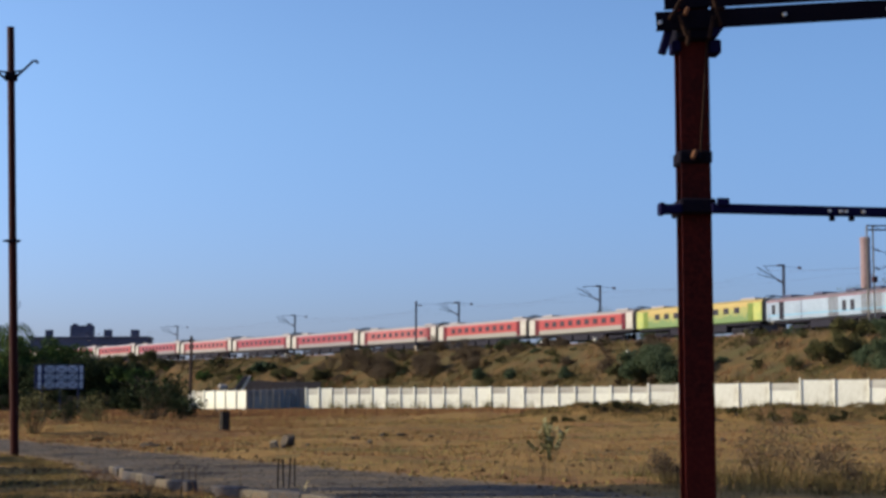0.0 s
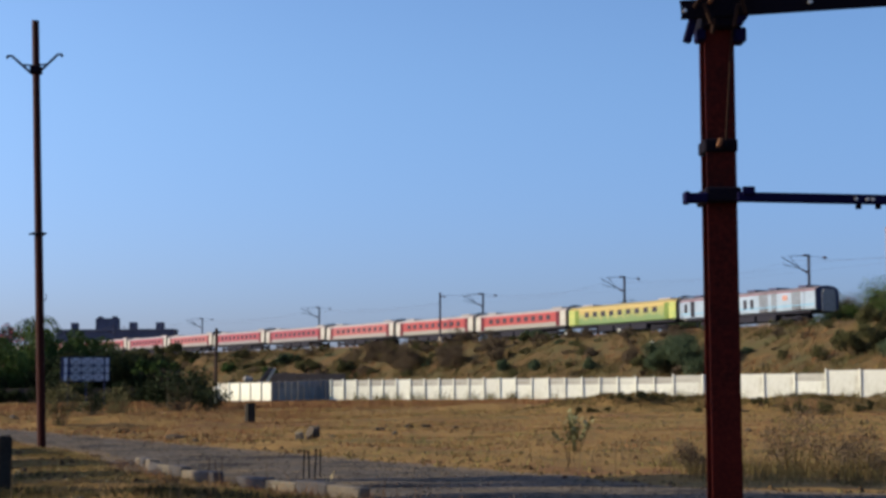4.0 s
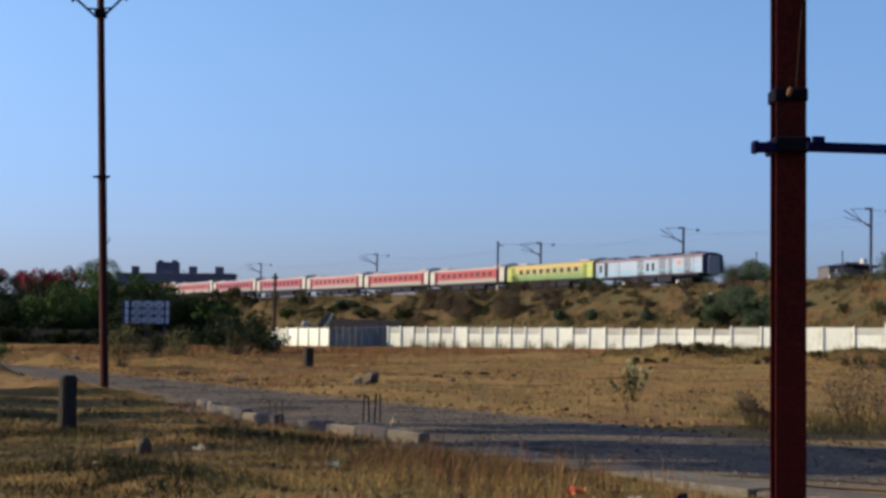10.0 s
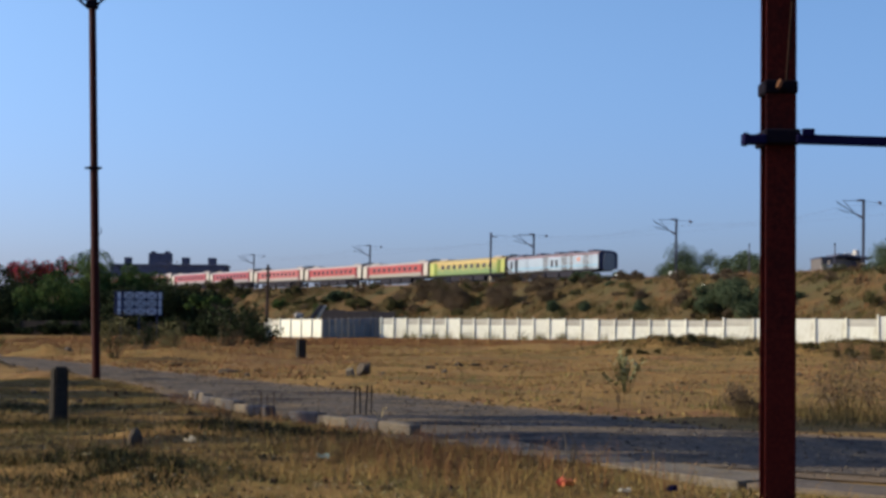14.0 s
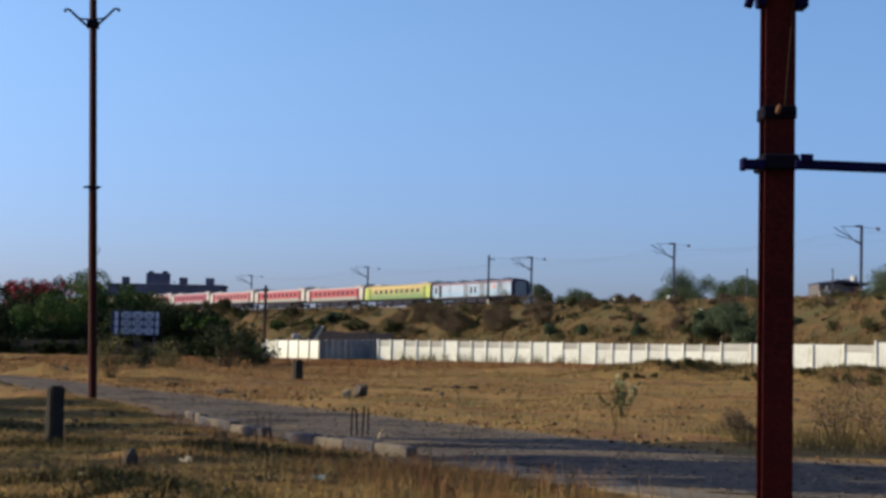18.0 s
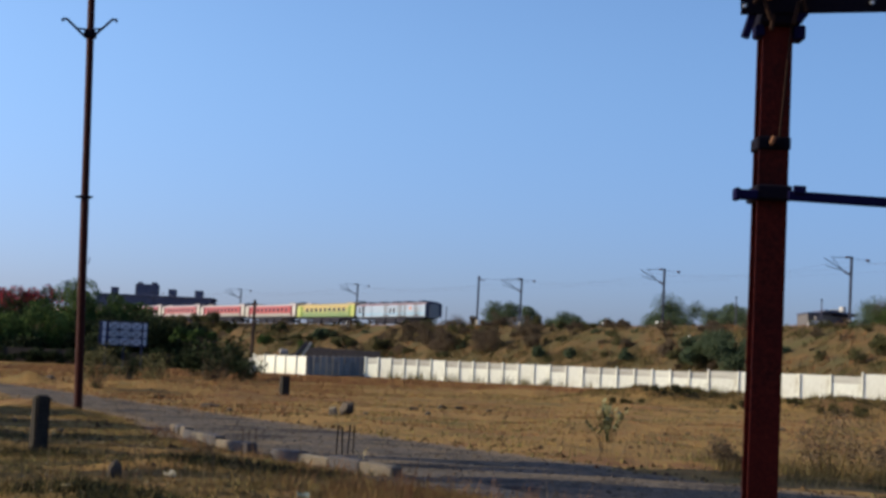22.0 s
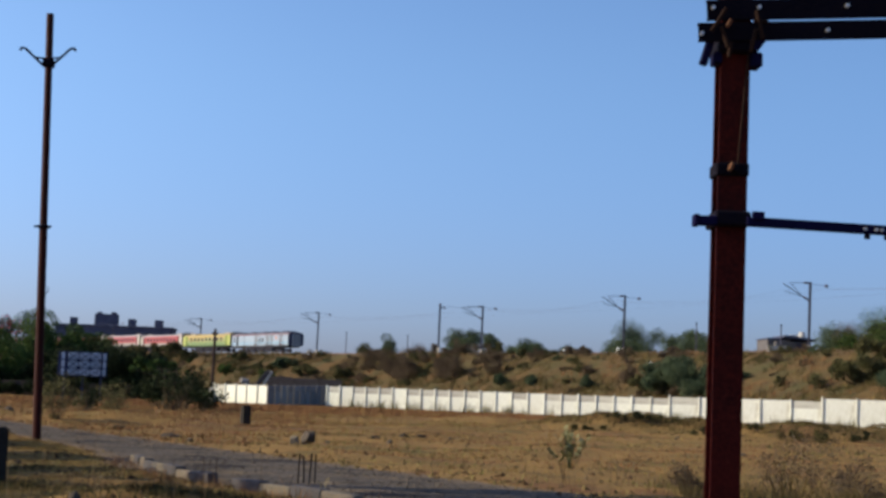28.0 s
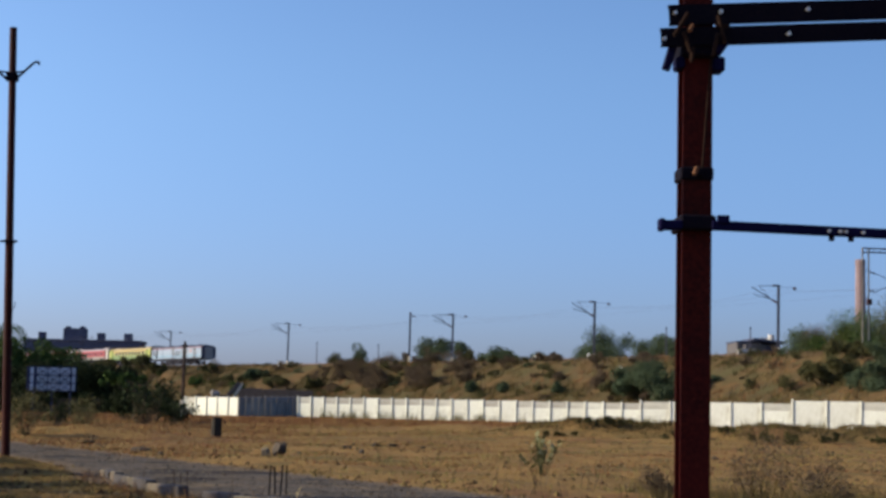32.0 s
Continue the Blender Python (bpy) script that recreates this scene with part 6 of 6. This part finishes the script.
def near_side(x, y):
    """On the near side of the lane."""
    return road_at(x, y) > 0.35 and (x < -1.0 - (y - 15.5) * 0.43 if y > 13.6 else x < 0.35 + (13.4 - y) * 0.5)


near = scatter(grng, 7600, -7, 3, 7.5, 30, near_side, 0.8, -0.3)
grass("grass_near", tufts(grng, near, 15, 0.09), 0.06, 0.0022, M["blade"], "dry golden grass growing beside the lane", 1, ground_z, 0.9)
grass("grass_near", tufts(grng, scatter(grng, 260, -7, 2.5, 7.5, 20, near_side, 0.5), 6, 0.1), 0.15, 0.002, M["blade"], "tall dry golden grass stalks", 2, ground_z, 0.6)
grass("weeds_near", tufts(grng, scatter(grng, 900, -7, 2.5, 7.5, 24, near_side, 0.6), 16, 0.13), 0.045, 0.004, M["weed"], "low olive weeds among dry grass", 3, ground_z, 0.9)


def far_side(x, y):
    return road_at(x, y) > 0.25 and (x > 0.2 - (y - 17.2) * 0.47)


tall_red = [(grng.normal() * 0.7 + 0.1, grng.normal() * 0.8 + 11.9) for _ in range(150)]
grass("grass_near", tufts(grng, [t for t in tall_red if near_side(*t)], 12, 0.06), 0.18, 0.002, M["redgrass"], "tall reddish dry grass beside the lane", 13, ground_z, 0.45)
tall_gold = [(grng.normal() * 0.9 + 0.1, grng.normal() * 1.0 + 11.4) for _ in range(420)]
grass("grass_near", tufts(grng, [t for t in tall_gold if near_side(*t)], 9, 0.08), 0.13, 0.002, M["blade"], "tall golden dry grass beside the lane", 19, ground_z, 0.5)
low = scatter(grng, 2600, -4, 3, 7.5, 10.9, near_side, 0.9, -0.5)
grass("grass_near", tufts(grng, low, 16, 0.07), 0.04, 0.002, M["olivegrass"], "short matted grass close to the lane", 22, ground_z, 1.0)
# Clumps set where shade lies on the near mounds, painted in as dark weeds.
dark_spots = [(x + grng.normal() * 0.35, y + grng.normal() * 0.25) for x, y in ((-2.5, 10.6), (-2.2, 10.2), (-1.8, 9.9), (-2.1, 9.5), (-1.9, 13.6), (-1.5, 13.8), (-1.0, 13.7), (-3.6, 15.0), (-4.0, 15.6), (-4.5, 17.6)) for _ in range(40)]
grass("weeds_near", tufts(grng, dark_spots, 26, 0.09), 0.08, 0.0045, M["darkweed"], "green weed clumps, mound shade put into their dark colour", 12, ground_z, 0.6)
grass("grass_field", tufts(grng, scatter(grng, 4200, -14, 20, 15, 62, far_side, 0.45), 8, 0.09), 0.065, 0.007, M["blade"], "short dry golden grass over the field", 4, ground_z)
grass("grass_field", tufts(grng, scatter(grng, 3000, -32, 42, 55, 124, lambda x, y: True, 0.2), 10, 0.25), 0.13, 0.018, M["blade"], "dry golden grass over the far field", 5, ground_z)
grass("grass_red", tufts(grng, scatter(grng, 6500, -26, 34, 76, 125, lambda x, y: y < 126 - max(0, x) * 0.45, 0.12, -0.4), 9, 0.9), 0.13, 0.024, M["redgrass"], "reddish dry grass along the white wall", 6, ground_z)
grass("grass_red", tufts(grng, scatter(grng, 4600, -16, 22, 24, 92, far_side, 0.22, 0.0), 9, 0.2), 0.075, 0.009, M["redgrass"], "reddish dry grass in patches over the field", 16, ground_z)
grass("grass_red", tufts(grng, scatter(grng, 3600, -18, -2.5, 27, 90, far_side, 0.15, -0.3), 9, 0.45), 0.1, 0.009, M["redgrass"], "reddish dry grass around the field shrubs", 21, ground_z)
grass("grass_olive", tufts(grng, scatter(grng, 3800, -14, 22, 17, 80, far_side, 0.3, 0.0), 9, 0.2), 0.07, 0.008, M["olivegrass"], "yellow-olive grass in patches over the field", 17, ground_z)
grass("grass_near", tufts(grng, scatter(grng, 2600, -7, 2.5, 7.5, 24, near_side, 0.7, 0.0), 16, 0.1), 0.05, 0.003, M["olivegrass"], "yellow-olive grass among dry grass", 18, ground_z, 0.8)
grass("weeds_field", tufts(grng, scatter(grng, 650, -14, 20, 16, 70, far_side, 0.3, 0.05), 9, 0.12), 0.065, 0.009, M["weed"], "dull olive weeds over the field", 7, ground_z)
mound_spots = [(mx + grng.normal() * rx * 0.6, my + grng.normal() * ry * 0.6) for mx, my, rx, ry, h in MOUNDS[:6] for _ in range(260)]
grass("weeds_mound", tufts(grng, mound_spots, 10, 0.15), 0.13, 0.014, M["bankblade"], "dull dry weeds tangled over earth mounds", 8, ground_z)
for i, (x, y, w, h) in enumerate(((7.3, 53.6, 2.4, 0.28), (9.0, 55.2, 2.0, 0.42), (10.0, 55.0, 1.8, 0.42), (11.4, 51.9, 2.6, 0.46), (14.2, 50.3, 3.0, 0.5), (15.8, 51.4, 2.4, 0.42), (18.4, 52.3, 2.2, 0.3), (22.6, 55, 2.6, 0.35), (12.9, 52.6, 1.6, 0.26))):
    bush("low_scrub", x, y, ground_z(x, y) - 0.05, w, h, M["darkweed"] if i % 2 else M["weed"], "low dark scrub tangled over an earth mound", 230 + i, 1800, 0.028, "scrub on the mounds", 26)
edge_tufts = [(x, y) for x, y in ((grng.uniform(3.4, 6.8), grng.uniform(15.2, 19.5)) for _ in range(420)) if road_at(x, y) > 0.25]
grass("grass_red", tufts(grng, edge_tufts, 9, 0.1), 0.2, 0.004, M["bankblade"], "brown dry grass clumps at the lane's edge", 23, ground_z, 0.4)
wall_weeds = [(x, 131.4 - (x + 4.6) * 0.469) for x in (grng.uniform(-3, 40) for _ in range(45))]
grass("wall_weeds", tufts(grng, wall_weeds, 34, 0.22), 0.75, 0.016, M["paleolive"], "thin grey-green weeds growing before the white wall", 20, ground_z, 0.3)
twigs = [(grng.uniform(3.6, 5.6), grng.uniform(16.5, 20.5)) for _ in range(26)] + [(grng.uniform(1.9, 3.4), grng.uniform(17, 21)) for _ in range(10)]
grass("dry_stalks", tufts(grng, [t for t in twigs if road_at(*t) > 0.2], 7, 0.12), 0.5, 0.003, M["twig"], "tall brown dry stalks beside the lane", 9, ground_z, 0.35)
for i, (x, y, w, h) in enumerate(((4.7, 17.6, 1.1, 0.75), (5.6, 18.8, 1.0, 0.6), (3.55, 17.5, 0.6, 0.36), (5.2, 16.6, 0.9, 0.5), (6.4, 17.6, 1.2, 0.7))):
    bush("dry_shrub", x, y, ground_z(x, y), w, h, M["twig"], "wispy brown dry shrub beside the lane", 210 + i, 1500, 0.014, "dry shrubs by the lane", 30, M["bankblade"])
wisps = scatter(grng, 90, -1.6, 1.6, 9.3, 14.5, lambda x, y: near_side(x, y) and x > -0.075 * y, 0.55, -0.15)
grass("grass_near", tufts(grng, wisps, 7, 0.07), 0.24, 0.0022, M["redgrass"], "tall wispy reddish grass before the kerb", 41, ground_z, 0.32)
grass("grass_near", tufts(grng, scatter(grng, 330, -3.0, 1.6, 9.0, 12.5, near_side, 0.7, -0.1), 6, 0.06), 0.17, 0.0018, M["blade"], "tall pale straw stalks before the kerb", 42, ground_z, 0.3)
fringe = [(x - 0.28 + grng.normal() * 0.1, y - 0.22 + grng.normal() * 0.12) for x, y in (kp[int(q)] for q in grng.uniform(0, len(kp) - 1, 85))]
grass("grass_near", tufts(grng, fringe, 8, 0.06), 0.15, 0.0022, M["redgrass"], "reddish dry grass against the kerb blocks", 43, ground_z, 0.4)
stalks = [(grng.uniform(-3, 1.2), grng.uniform(10, 16.5)) for _ in range(46)]
grass("dry_stalks", tufts(grng, [t for t in stalks if near_side(*t)], 3, 0.04), 0.55, 0.0035, M["twig"], "thin dark dry stalks above the grass", 10, ground_z, 0.2)


def bent_blade(bm, base, lean, height, width):
    """A drooping dry leaf: a thin strip that bows over."""
    side = Vector((-lean.y, lean.x, 0)).normalized() * width
    spine = [Vector(base) + lean * (q * q) + Vector((0, 0, height * (q - 0.45 * q ** 3))) for q in (0, 0.25, 0.5, 0.75, 1.0)]
    rows = [(bm.verts.new(c - side * k), bm.verts.new(c + side * k)) for c, k in zip(spine, (0.6, 1, 0.9, 0.6, 0.1))]
    for (a, b), (c, d) in zip(rows, rows[1:]):
        bm.faces.new((a, b, d, c))
    return bm


withered = thing("withered_plant", pose(-0.52, 14.75, 0.02), "withered plant with pale drooping dry leaves", "plant")
for x, y, h in ((0.1, 0.02, 0.42), (-0.26, 0.02, 0.24), (0.2, -0.05, 0.2), (-0.14, 0.05, 0.36)):
    part("leaf", bent_blade(bmesh.new(), (0, 0, -0.03), Vector((x, y, 0)), h, 0.013), M["deadleaf"], withered)


def bank_z(s, off):
    rise = smooth(5.5, 11, abs(off)) * (1 - smooth(22, 27, abs(off)))
    w = noise.noise((s * 0.05, off * 0.1, 2)) * 0.7 + noise.noise((s * 0.22, off * 0.1, 4)) * 0.3 + noise.noise((s * 0.6, off * 0.5, 6)) * 0.2
    return float(np.interp(off, PX, PZ)) + w * rise


def bank_grass(n, per, height, width, material, label, seed, keep):
    rng = np.random.default_rng(seed)
    spots, zs = [], {}
    while len(spots) < n:
        s, off = rng.uniform(-215, 60), rng.uniform(-24, -4.6)
        if noise.noise((s * 0.09, off * 0.16, seed)) > keep + 0.3 * (rng.random() - 0.5):
            for _ in range(per):
                s2, o2 = s + rng.normal() * 0.3, off + rng.normal() * 0.3
                p = track(s2, o2, bank_z(s2, o2))
                spots.append((p.x, p.y))
                zs[(p.x, p.y)] = p.z
    return grass("embankment_grass", spots, height, width, material, label, seed, lambda a, b: zs[(a, b)])


bank_grass(30000, 10, 0.5, 0.03, M["bankblade"], "dry golden grass on the embankment slope", 31, -0.05)
bank_grass(30000, 12, 0.45, 0.035, M["weed"], "dull olive scrub on the embankment slope", 32, 0.1)
bank_grass(9000, 12, 0.5, 0.03, M["redgrass"], "reddish dry grass on the embankment slope", 33, 0.1)

motions()
